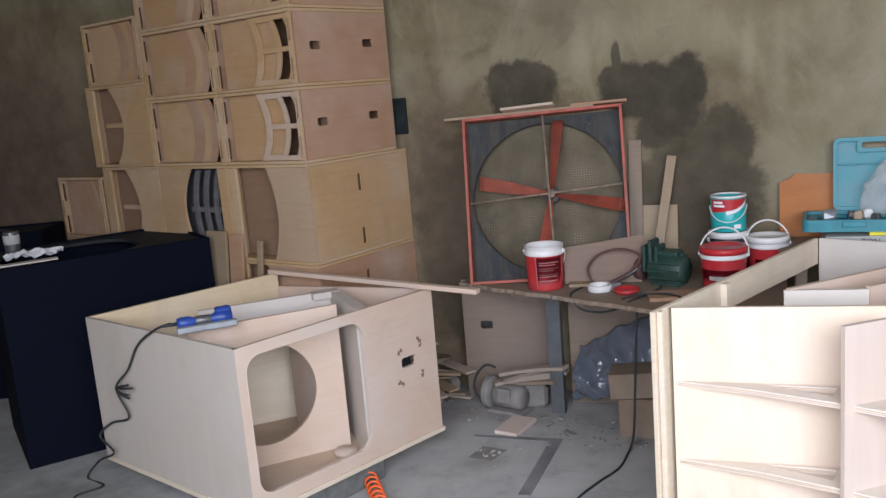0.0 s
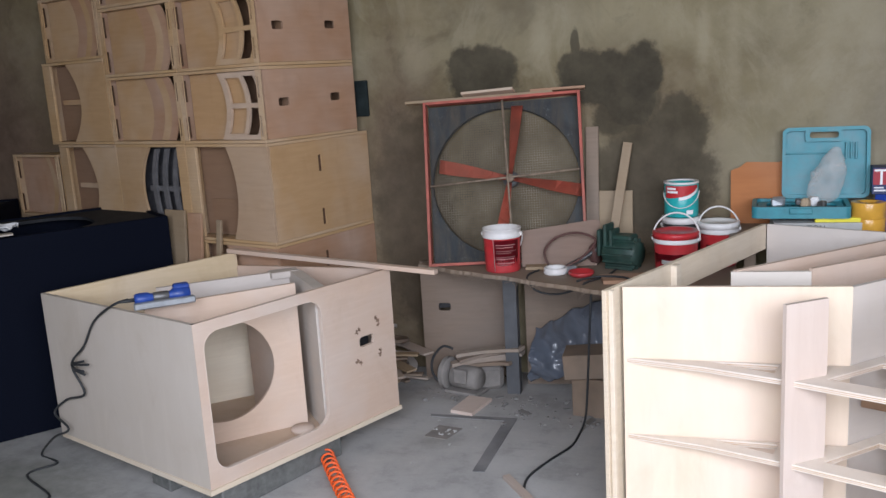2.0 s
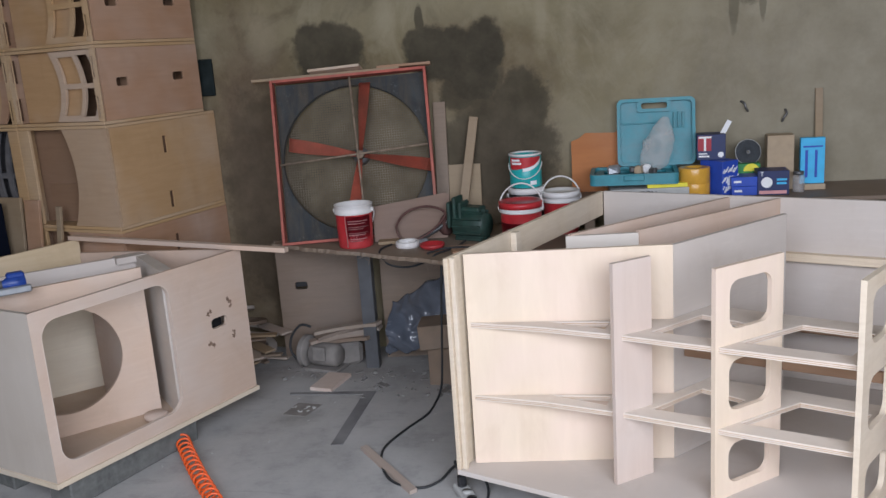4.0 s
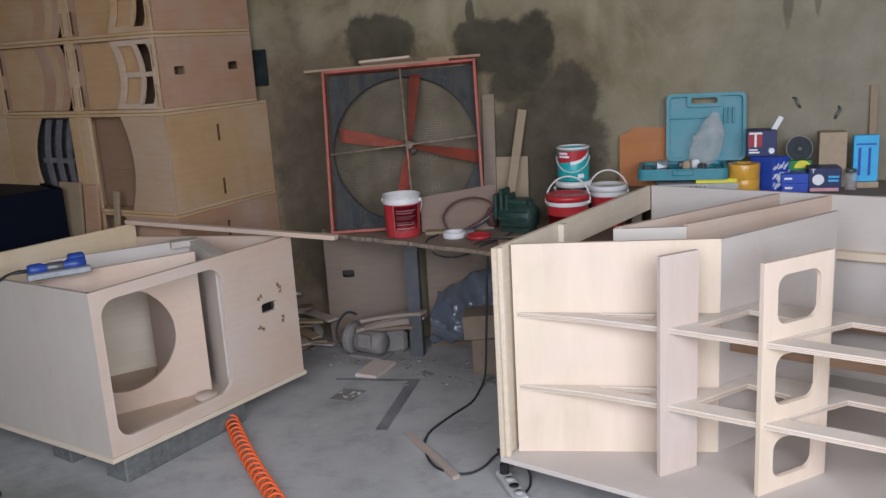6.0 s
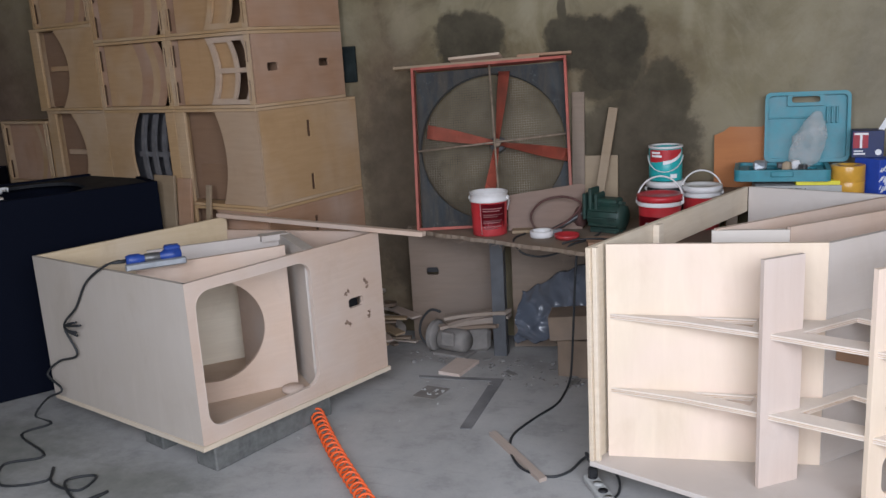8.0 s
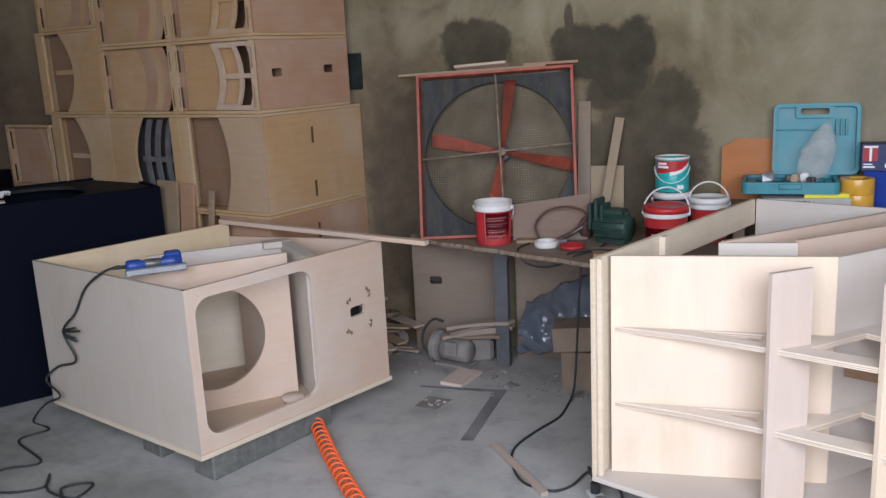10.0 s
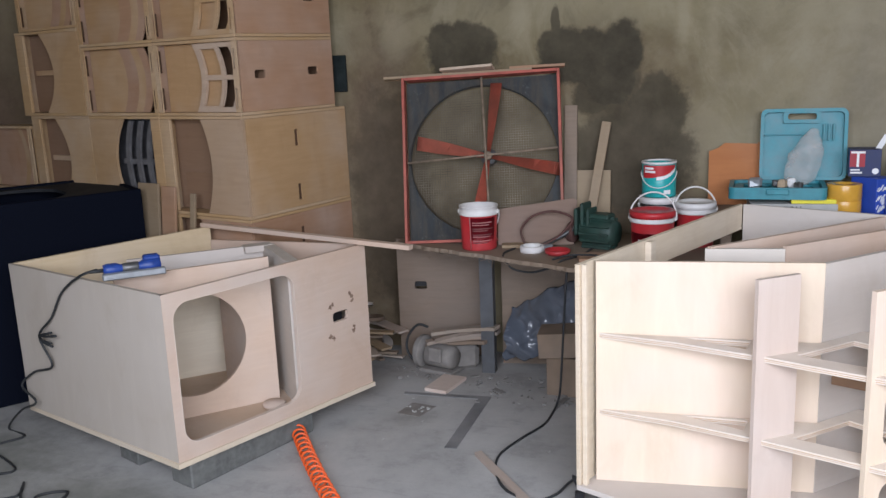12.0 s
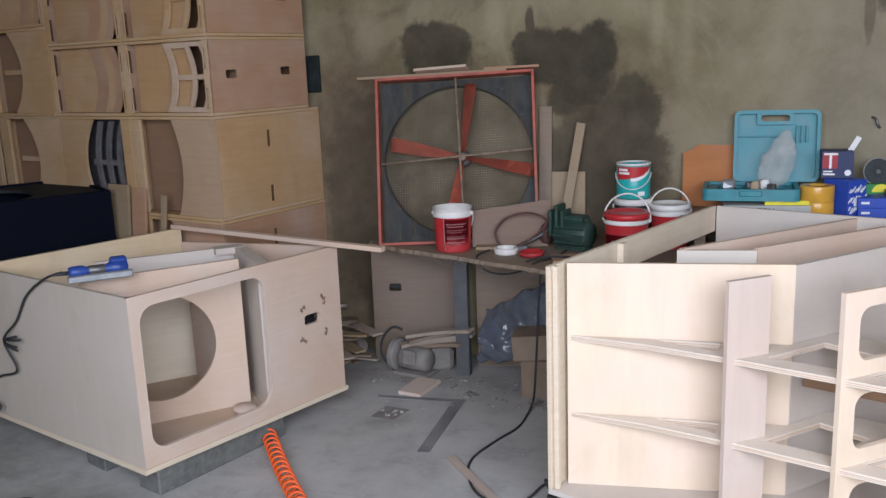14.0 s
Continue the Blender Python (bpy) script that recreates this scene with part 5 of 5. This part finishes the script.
for k in range(12):
    a = 2 * math.pi * k / 12
    fin = box(-0.085, 0.075, -0.004, 0.004, 0.064, 0.080, 0.001)
    fin.transform(Matrix.Translation((0, 0, 0.078)) @ Matrix.Rotation(a, 4, "X"))
    part("fin", fin, GREEN_CAST, housing)
part("foot", box(-0.08, 0.07, -0.055, 0.055, 0, 0.016, 0.003), GREEN_CAST, mot)
part("terminal_box", box(-0.045, 0.06, -0.045, 0.045, 0.145, 0.172, 0.008), GREEN_CAST, mot)
for x in (-0.112, -0.078, -0.046):
    part("upright_rib", box(x - 0.009, x + 0.009, -0.062, 0.04, 0.06, 0.225 - abs(x + 0.078) * 0.8, 0.007), GREEN_CAST, mot)
part("shaft_wheel", lathe([(0, 0), (0.050, 0), (0.054, 0.006), (0.054, 0.030), (0.050, 0.036), (0, 0.036)], 26, Matrix.Translation((-0.175, 0, 0.065)) @ pose(0, 0, 0, 0, 90, 0)), RED_RAG, mot)
part("shaft", rod((-0.20, 0, 0.072), (-0.09, 0, 0.072), 0.010), STEEL, mot)
loop = [(-0.29, 4.69, TZ + 0.02), (-0.31, 4.70, TZ + 0.09), (-0.25, 4.71, TZ + 0.16), (-0.14, 4.71, TZ + 0.185), (-0.05, 4.70, TZ + 0.15), (-0.10, 4.66, TZ + 0.08), (-0.18, 4.65, TZ + 0.03), (-0.25, 4.66, TZ + 0.012)]
solid("hose_loop", tube(smooth_path(loop, 8), 0.006, 10), RED_RAG, "dull dark red rubber hose loop on the work table", "hose")
solid("stand_pipe", tube(smooth_path([(-0.20, 4.70, TZ + 0.012), (-0.10, 4.74, TZ + 0.06), (0.0, 4.80, TZ + 0.13), (0.03, 4.82, TZ + 0.17)], 5), 0.012, 10), DARK_STEEL, "dark bent steel bar among the clutter", "bar")
solid("sanding_board", plate([(-0.17, 0), (0.215, 0.0), (0.235, 0.225), (0.21, 0.236), (0.05, 0.214), (-0.17, 0.186)], (), 0.014, UPRIGHT), DULL_PINK, "pinkish plywood offcut leaning in front of the fan", "offcut", m=pose(-0.27, 4.752, TZ + 0.001, -11, 0, 9.5))
solid("flat_offcut", box(-0.06, 0.08, -0.035, 0.035, 0, 0.016), DULL_BOARD, "plywood offcut lying flat on the work table", "offcut", m=pose(-0.35, 4.695, TZ + 0.001, 0, 0, 12))
solid("flat_offcut", box(-0.15, 0.15, -0.07, 0.07, 0, 0.018), OLD_PINK, "plywood offcut lying flat on the work table", "offcut", m=pose(0.16, 4.49, TZ + 0.001, 0, 0, 14))
solid("small_bracket", crumple(box(-0.03, 0.03, -0.02, 0.02, 0, 0.03, 0.006), 0.006, 30), GREY_TOOL, "small grey metal fitting on the work table", "fitting", m=pose(-0.17, 4.63, TZ + 0.001, 0, 0, 30))
wires = bmesh.new()
tube(smooth_path([(-0.33, 4.64, TZ + 0.006), (-0.36, 4.54, TZ + 0.006), (-0.35, 4.47, TZ - 0.005), (-0.30, 4.44, TZ - 0.05), (-0.20, 4.42, TZ - 0.06), (-0.09, 4.38, TZ - 0.02), (-0.05, 4.40, TZ + 0.008), (0.02, 4.52, TZ + 0.008), (0.06, 4.62, TZ + 0.02)], 6), 0.005, 8, wires)
tube(smooth_path([(-0.10, 4.42, TZ + 0.006), (-0.02, 4.46, TZ + 0.02), (0.12, 4.44, TZ + 0.025), (0.24, 4.36, TZ + 0.006)], 6), 0.005, 8, wires)
solid("bench_cable", wires, RUBBER, "black cable trailing over the edge of the work table", "cable")
drop = [(-0.02, 4.36, TZ - 0.01), (-0.03, 4.345, 0.55), (-0.045, 4.35, 0.30), (-0.06, 4.36, 0.10), (-0.075, 4.37, 0.03), (-0.085, 4.30, 0.007), (-0.10, 4.15, 0.006), (-0.17, 3.98, 0.006), (-0.225, 3.80, 0.006), (-0.20, 3.64, 0.006), (-0.12, 3.50, 0.006), (0.0, 3.455, 0.006), (0.07, 3.51, 0.008), (0.11, 3.60, 0.02), (0.15, 3.62, 0.03), (0.17, 3.52, 0.025), (0.175, 3.46, 0.03)]
solid("floor_cable", tube(smooth_path(drop, 6), 0.0055, 8), RUBBER, "black cable running from the table across the floor", "cable")
strip = thing("power_strip", "dusty grey power strip on the floor under the cabinet edge", "power strip", pose(0.215, 3.36, 0.0, 0, 0, -62))
strip_body = part("body", box(-0.12, 0.12, -0.028, 0.028, 0.001, 0.032, 0.006), GREY_CARD, strip)
for k in range(4):
    part("socket", lathe([(0, 0.0), (0.018, 0.0), (0.019, 0.004), (0, 0.004)], 18, Matrix.Translation((-0.085 + 0.055 * k, 0, 0.0325))), GREY_CARD if k % 2 else BLACK_PLASTIC, strip_body)
part("plug", box(-0.10, -0.07, -0.016, 0.016, 0.0365, 0.075, 0.005), BLACK_PLASTIC, strip)
solid("strip_cable", tube(smooth_path([(0.17, 3.45, 0.07), (0.14, 3.50, 0.10), (0.19, 3.49, 0.06), (0.26, 3.48, 0.03), (0.28, 3.38, 0.01), (0.24, 3.27, 0.008), (0.21, 3.16, 0.007)], 6), 0.005, 8), RUBBER, "short black cable looped at the power strip", "cable")

# boards against the wall
solid("wall_board", box(-0.034, 0.034, 0, 0.016, 0, 0.69), PLY_DUST, "narrow grimy pinkish board leaning on the wall", "board", m=pose(-0.115, 5.03, TZ + 0.001, -5, 0, 0))
solid("wall_plank", box(-0.024, 0.024, 0, 0.02, 0, 0.62), DULL_BOARD, "pale wooden plank leaning aslant on the wall", "plank", m=pose(-0.015, 4.94, TZ + 0.001, -12, 8.5, 0))
solid("wall_board", box(-0.10, 0.10, 0, 0.014, 0, 0.345), DULL_BOARD, "short pale board standing against the wall", "board", m=pose(-0.005, 5.05, TZ + 0.001, -4, 0, 0))

# ---------------------------------------------------------------- bench along the wall and the goods on it
BZ = 0.89
SQUARE_STEEL = plain("dull_dark_steel", (0.115, 0.115, 0.12), 0.7, var=0.3, dust=0.8, dust_col=(0.26, 0.255, 0.25))
DARK_TEAL = plain("dark_teal_paint", (0.020, 0.026, 0.026), 0.9, var=0.35, scale=14, spec=0.05)
bench = thing("side_bench", "narrow plywood bench along the wall behind the horn cabinet", "bench")
part("top", box(0.585, 2.30, 4.66, 5.10, BZ - 0.02, BZ), PLY_DUST, bench)
for x in (0.68, 2.25):
    for y in (4.70, 5.06):
        part("leg", box(x - 0.025, x + 0.025, y - 0.025, y + 0.025, 0, BZ - 0.021), PLY_DUST, bench)
solid("orange_board", plate([(-0.175, 0), (0.115, 0), (0.115, 0.305), (-0.10, 0.312), (-0.13, 0.288), (-0.175, 0.270)], (), 0.008, UPRIGHT), ORANGE_BOARD, "orange-brown hardboard piece leaning on the wall", "board", m=pose(0.765, 5.05, BZ + 0.001, -6, 0, 0))
solid("orange_board", plate([(-0.03, 0), (0.03, 0), (0.03, 0.31), (-0.03, 0.315)], (), 0.008, UPRIGHT), ORANGE_BOARD, "narrow orange-brown hardboard strip leaning on the wall", "board", m=pose(0.852, 5.035, BZ + 0.001, -6, 0, 0))

books = thing("book_stack", "flat printed boxes stacked under the tool case", "boxes", pose(0.97, 4.855, BZ + 0.001, 0, 0, 2))
part("lower_box", box(-0.19, 0.19, -0.13, 0.13, 0, 0.060), GREY_CARD, books)
part("upper_box", box(-0.01, 0.20, -0.125, 0.12, 0.061, 0.081), YELLOW_CARD, books)
for k, ch in enumerate(("HA", "TON")):
    letters(ch, 0.036, Matrix.Translation((-0.17 + 0.125 * k, -0.1315, 0.024)) @ UPRIGHT, BLACK_PLASTIC, books)

CZ = BZ + 0.083
case = thing("tool_case", "open teal plastic power-tool case with its lid raised", "tool case", pose(0.905, 4.855, CZ, 0, 0, -2))
tray = plate(rounded(-0.215, 0.215, -0.14, 0.14, 0.03), (), 0.012)
part("tray_floor", tray, TEAL, case)
rim = plate(rounded(-0.215, 0.215, -0.14, 0.14, 0.03), [rounded(-0.195, 0.195, -0.12, 0.12, 0.025)], 0.042, Matrix.Translation((0, 0, 0.012)))
tray_wall = part("tray_wall", rim, TEAL, case)
part("tray_insert", plate(rounded(-0.190, 0.190, -0.118, 0.118, 0.02), [rounded(-0.15, -0.02, -0.08, 0.08, 0.03), rounded(0.02, 0.16, -0.07, 0.06, 0.03)], 0.01, Matrix.Translation((0, 0, 0.030))), TEAL, case)
part("latch", box(-0.05, 0.05, -0.150, -0.139, 0.022, 0.050, 0.004), TEAL, tray_wall)
LIDM = Matrix.Translation((0.108, 0.142, 0.053)) @ pose(0, 0, 0, -7, 0, 0)
lid_out = rounded(-0.188, 0.204, 0, 0.345, 0.03)
lid_skin = part("lid_skin", plate(lid_out, [rounded(-0.065, 0.065, 0.292, 0.322, 0.012, 4)], 0.008, LIDM @ Matrix.Translation((0, 0.03, 0)) @ UPRIGHT), TEAL, case)
frame_bm = plate(rounded(-0.188, 0.204, 0, 0.345, 0.03), [rounded(-0.172, 0.188, 0.018, 0.328, 0.022)], 0.03, LIDM @ Matrix.Translation((0, 0.021, 0)) @ UPRIGHT)
part("lid_rim", frame_bm, TEAL, lid_skin)
part("lid_grip", plate(rounded(-0.085, 0.085, 0.275, 0.332, 0.012, 4), [rounded(-0.065, 0.065, 0.292, 0.322, 0.012, 4)], 0.024, LIDM @ Matrix.Translation((0, 0.021, 0)) @ UPRIGHT), TEAL, lid_skin)
for k in range(3):
    part("lid_rib", box(0.095 + 0.022 * k, 0.105 + 0.022 * k, 0.004, 0.021, 0.19, 0.27, 0.002), TEAL, lid_skin).matrix_basis = LIDM
part("lid_rib", box(-0.17, 0.05, 0.010, 0.021, 0.215, 0.222, 0.002), TEAL, lid_skin).matrix_basis = LIDM
bag = bmesh.new()
bmesh.ops.create_icosphere(bag, subdivisions=4, radius=1)
for v in bag.verts:
    taper = 1 - 0.35 * v.co.z
    v.co = Vector((v.co.x * 0.078 * taper, v.co.y * 0.035, 0.130 + v.co.z * 0.130))
    v.co.x += 0.25 * (v.co.z - 0.1)
crumple(bag, 0.010, 26)
crumple(bag, 0.016, 9, 3.0)
solid("clear_bag", finish(bag, True), FILM, "crumpled translucent plastic bag standing in the tool case", "plastic bag", m=pose(1.025, 4.925, CZ + 0.042))
for k, (dx, dy, s, mat) in enumerate(((-0.10, -0.02, 0.030, GREY_TOOL), (-0.09, 0.0, 0.022, BLACK_PLASTIC), (0.02, -0.03, 0.026, CARTON), (0.06, 0.01, 0.028, WHITE_CARD), (0.09, -0.05, 0.02, DARK_STEEL), (0.0, 0.02, 0.02, DARK_STEEL))):
    b = crumple(box(-s, s, -s * 0.7, s * 0.7, 0, s * 1.5, s * 0.3), s * 0.25, 30, k)
    solid("tool_accessory", b, mat, "small loose tool accessory lying in the open case", "accessory", group="loose accessories", m=pose(0.905 + dx, 4.84 + dy, CZ + 0.041, 0, 0, 35 * k))

tape = thing("tape_roll", "amber packing tape rolls wrapped in clear film", "tape", pose(1.195, 4.80, BZ + 0.001))
for k in range(2):
    part("roll", lathe([(0.038, 0), (0.074, 0), (0.075, 0.002), (0.075, 0.071), (0.074, 0.073), (0.038, 0.073), (0.038, 0)], 34, Matrix.Translation((0, 0, 0.0735 * k))), AMBER, tape)


def card_box(name, label, x, y, z, sx, sy, sz, rz, mat, marks=()):
    ob = thing(name, label, "box", pose(x, y, z, 0, 0, rz))
    body = part("carton_body", box(-sx / 2, sx / 2, -sy / 2, sy / 2, 0, sz, 0.0015), mat, ob)
    for a, b, c, d, mm in marks:
        part("print_bar", box(a, b, -sy / 2 - 0.0012, -sy / 2 - 0.0002, c, d, 0), mm, body)
    return ob


flute = card_box("abrasive_box", "blue printed carton with white diagonal marks", 1.320, 4.86, BZ + 0.001, 0.105, 0.15, 0.170, 38, BLUE_CARD, [(-0.02, 0.05, 0.05, 0.075, WHITE_CARD)])
rnd = random.Random(8)
for k in range(26):
    ln = rnd.uniform(0.008, 0.019)
    b = box(-ln, ln, -0.0014, -0.0003, -0.003, 0.003, 0)
    b.transform(Matrix.Translation((-0.044 + 0.011 * (k % 9), -0.075, 0.035 + 0.046 * (k // 9) + rnd.uniform(-0.006, 0.006))) @ pose(0, 0, 0, 0, rnd.uniform(-65, -45), 0))
    part("print_stroke", b, WHITE_CARD, flute)
tbox = card_box("disc_box", "navy carton lettered T, open, with a white slip", 1.285, 4.91, BZ + 0.172, 0.135, 0.115, 0.125, -3, NAVY_CARD, [(-0.06, -0.01, 0.014, 0.022, WHITE_CARD), (-0.06, -0.02, 0.028, 0.034, WHITE_CARD)])
part("red_print", box(-0.064, 0.0, -0.0586, -0.0577, 0.045, 0.118, 0), DARK_RED, tbox)
letters("T", 0.105, Matrix.Translation((-0.062, -0.0594, 0.045)) @ UPRIGHT, WHITE_CARD, tbox)
part("seal", plate(disc(0.045, 0.025, 0.014, 18), (), 0.001, Matrix.Translation((0, -0.0577, 0)) @ UPRIGHT), WHITE_CARD, tbox)
part("slip", box(-0.012, 0.012, -0.001, 0.001, 0, 0.13, 0), WHITE_CARD, tbox).matrix_basis = pose(0.03, 0.0, 0.07, 0, 28, 0)
for k in range(2):
    flat = card_box("flat_box", "flat blue carton of abrasive discs", 1.450 - 0.004 * k, 4.83, BZ + 0.001 + 0.046 * k, 0.165, 0.12, 0.045, 1 + k, BLUE_CARD, [(-0.07, -0.035, 0.018, 0.028, WHITE_CARD), (0.04, 0.06, 0.018, 0.026, WHITE_CARD)])
nav = card_box("disc_box", "navy carton with white disc print and lettering T", 1.562, 4.82, BZ + 0.001, 0.145, 0.12, 0.118, -2, NAVY_CARD, [(0.015, 0.062, 0.070, 0.080, SKY_CARD), (0.015, 0.060, 0.052, 0.062, SKY_CARD), (-0.065, 0.062, 0.006, 0.022, PALE_PINK)])
part("disc_print", plate(disc(-0.030, 0.062, 0.026, 26), (), 0.001, Matrix.Translation((0, -0.0602, 0)) @ UPRIGHT), WHITE_CARD, nav)
letters("T", 0.03, Matrix.Translation((-0.062, -0.0615, 0.094)) @ UPRIGHT, WHITE_CARD, nav)
wheel = thing("grinding_disc", "dark grey grinding disc standing on edge against the wall", "grinding disc", pose(1.475, 4.965, BZ + 0.188, -12, 0, 8) @ Matrix.Scale(0.84, 4))
part("disc", lathe([(0.011, -0.004), (0.072, -0.004), (0.075, 0), (0.072, 0.004), (0.011, 0.004), (0.011, -0.004)], 40, pose(0, 0, 0, 90, 0, 0)), GRIT, wheel)
part("bush", lathe([(0.006, -0.005), (0.012, -0.005), (0.012, 0.005), (0.006, 0.005), (0.006, -0.005)], 20, pose(0, 0, 0, 90, 0, 0)), STEEL, wheel)
part("outer_lip", lathe([(0.072, -0.006), (0.077, -0.006), (0.077, 0.001), (0.072, 0.001), (0.072, -0.006)], 40, pose(0, 0, 0, 90, 0, 0)), GREY_CARD, wheel)
stand = card_box("green_box", "green carton behind the blue ones", 1.47, 4.945, BZ + 0.001, 0.11, 0.07, 0.135, 0, GREEN_CARD)
part("yellow_print", plate(disc(0.012, 0.098, 0.038, 22, 0, 180), (), 0.001, Matrix.Translation((0, -0.0352, 0)) @ UPRIGHT), YELLOW_CARD, stand)
card_box("carton", "plain brown carton standing on the bench", 1.622, 4.955, BZ + 0.001, 0.125, 0.10, 0.270, -3, CARTON)
sky_box = card_box("hanging_pack", "light blue product pack standing against the wall", 1.765, 4.90, BZ + 0.030, 0.112, 0.035, 0.225, -2, SKY_CARD, [(-0.035, -0.022, 0.03, 0.165, BLUE_CARD), (0.01, 0.022, 0.03, 0.165, BLUE_CARD), (-0.045, 0.045, 0.178, 0.186, BLUE_CARD)])
card_box("small_carton", "small brown carton under the blue pack", 1.772, 4.905, BZ + 0.001, 0.10, 0.08, 0.028, 3, CARTON)
jar = thing("jar", "small dusty glass jar on the bench", "jar", pose(1.690, 4.83, BZ + 0.001))
part("body", lathe([(0, 0), (0.026, 0), (0.028, 0.004), (0.028, 0.075), (0.022, 0.085), (0, 0.085)], 20), FILM, jar)
part("lid", lathe([(0, 0.086), (0.024, 0.086), (0.024, 0.10), (0, 0.10)], 20), DARK_STEEL, jar)
solid("wall_stick", box(-0.018, 0.018, 0, 0.012, 0, 0.48), DULL_BOARD, "pale wooden strip leaning on the wall", "stick", m=pose(1.835, 5.05, BZ + 0.001, -5, 0, 0))
for x, z, a in ((1.475, 1.297, -35), (1.668, 1.24, 15)):
    hook = bmesh.new()
    tube(smooth_path([(0, 0, 0.03), (0.008, -0.02, 0.015), (0.0, -0.025, -0.01), (0, -0.012, -0.03)], 5), 0.006, 8, hook)
    solid("wall_hook", hook, DARK_STEEL, "small dark metal hook in the wall", "hook", kind="structure", m=pose(x, WALL_Y - 0.002, z, 0, a, 0))
solid("blue_sign", box(-0.04, 0.04, -0.02, 0, -0.085, 0.12, 0.004), DARK_TEAL, "dark teal metal plate on the wall behind the stack", "plate", m=pose(-1.435, WALL_Y - 0.001, 1.60))

# ---------------------------------------------------------------- on the floor
def ground_piece(name, outline, th, mat, label, category, z=0.001):
    return solid(name, plate(outline, (), th, Matrix.Translation((0, 0, z))), mat, label, category)


ground_piece("steel_square", [(-0.870, 4.380), (-0.878, 4.408), (-0.422, 4.432), (-0.426, 3.826), (-0.480, 3.822), (-0.481, 4.392)], 0.003, SQUARE_STEEL, "large dark carpenter's square lying on the floor", "carpenter's square")
ground_piece("floor_offcut", [(-0.782, 4.445), (-0.658, 4.418), (-0.611, 4.636), (-0.743, 4.658)], 0.018, PLY_BLUSH, "pale plywood offcut lying on the floor", "offcut")
ground_piece("floor_batten", [(-0.330, 3.780), (-0.306, 3.802), (-0.006, 3.432), (-0.030, 3.408)], 0.016, DUST_PALE, "short wooden batten lying on the floor", "batten")
ground_piece("floor_sheet", [(-0.82, 4.14), (-0.70, 4.12), (-0.66, 4.26), (-0.79, 4.28)], 0.002, DUST_GREY, "small dusty grey plate on the floor", "plate")
rnd = random.Random(11)
bits = bmesh.new()
for k in range(44):
    x, y = rnd.uniform(-1.3, 0.1), rnd.uniform(2.9, 5.0)
    s = rnd.uniform(0.002, 0.007)
    b = box(-s, s, -s * 0.5, s * 0.5, 0, s * 0.4, 0)
    join(bits, b, pose(x, y, 0.0004, 0, 0, rnd.uniform(0, 180)))
for k in range(12):
    x, y = -0.73 + rnd.gauss(0, 0.035), 4.20 + rnd.gauss(0, 0.03)
    s = rnd.uniform(0.003, 0.009)
    join(bits, box(-s, s, -s * 0.5, s * 0.5, 0, s * 0.5, 0), pose(x, y, 0.004, 0, 0, rnd.uniform(0, 180)))
solid("wood_chips", bits, GREY_CARD, "scattered pale wood chips and crumbs on the floor", "chips", "stuff")

rnd = random.Random(31)
for k in range(9):
    ln, wd = rnd.uniform(0.12, 0.30), rnd.uniform(0.03, 0.07)
    scrap = box(-ln / 2, ln / 2, -wd / 2, wd / 2, 0, 0.012)
    solid("scrap_strip", scrap, (PLY_DUST, DUST_PALE, DULL_BOARD)[k % 3], "dusty plywood strip in a heap beside the table", "offcut", group="dusty strips", m=pose(-1.20 + rnd.uniform(-0.07, 0.07), 4.82 + rnd.uniform(-0.10, 0.10), 0.002 + 0.0245 * k, rnd.uniform(-4, 4), rnd.uniform(-3, 3), rnd.uniform(-60, 60)))
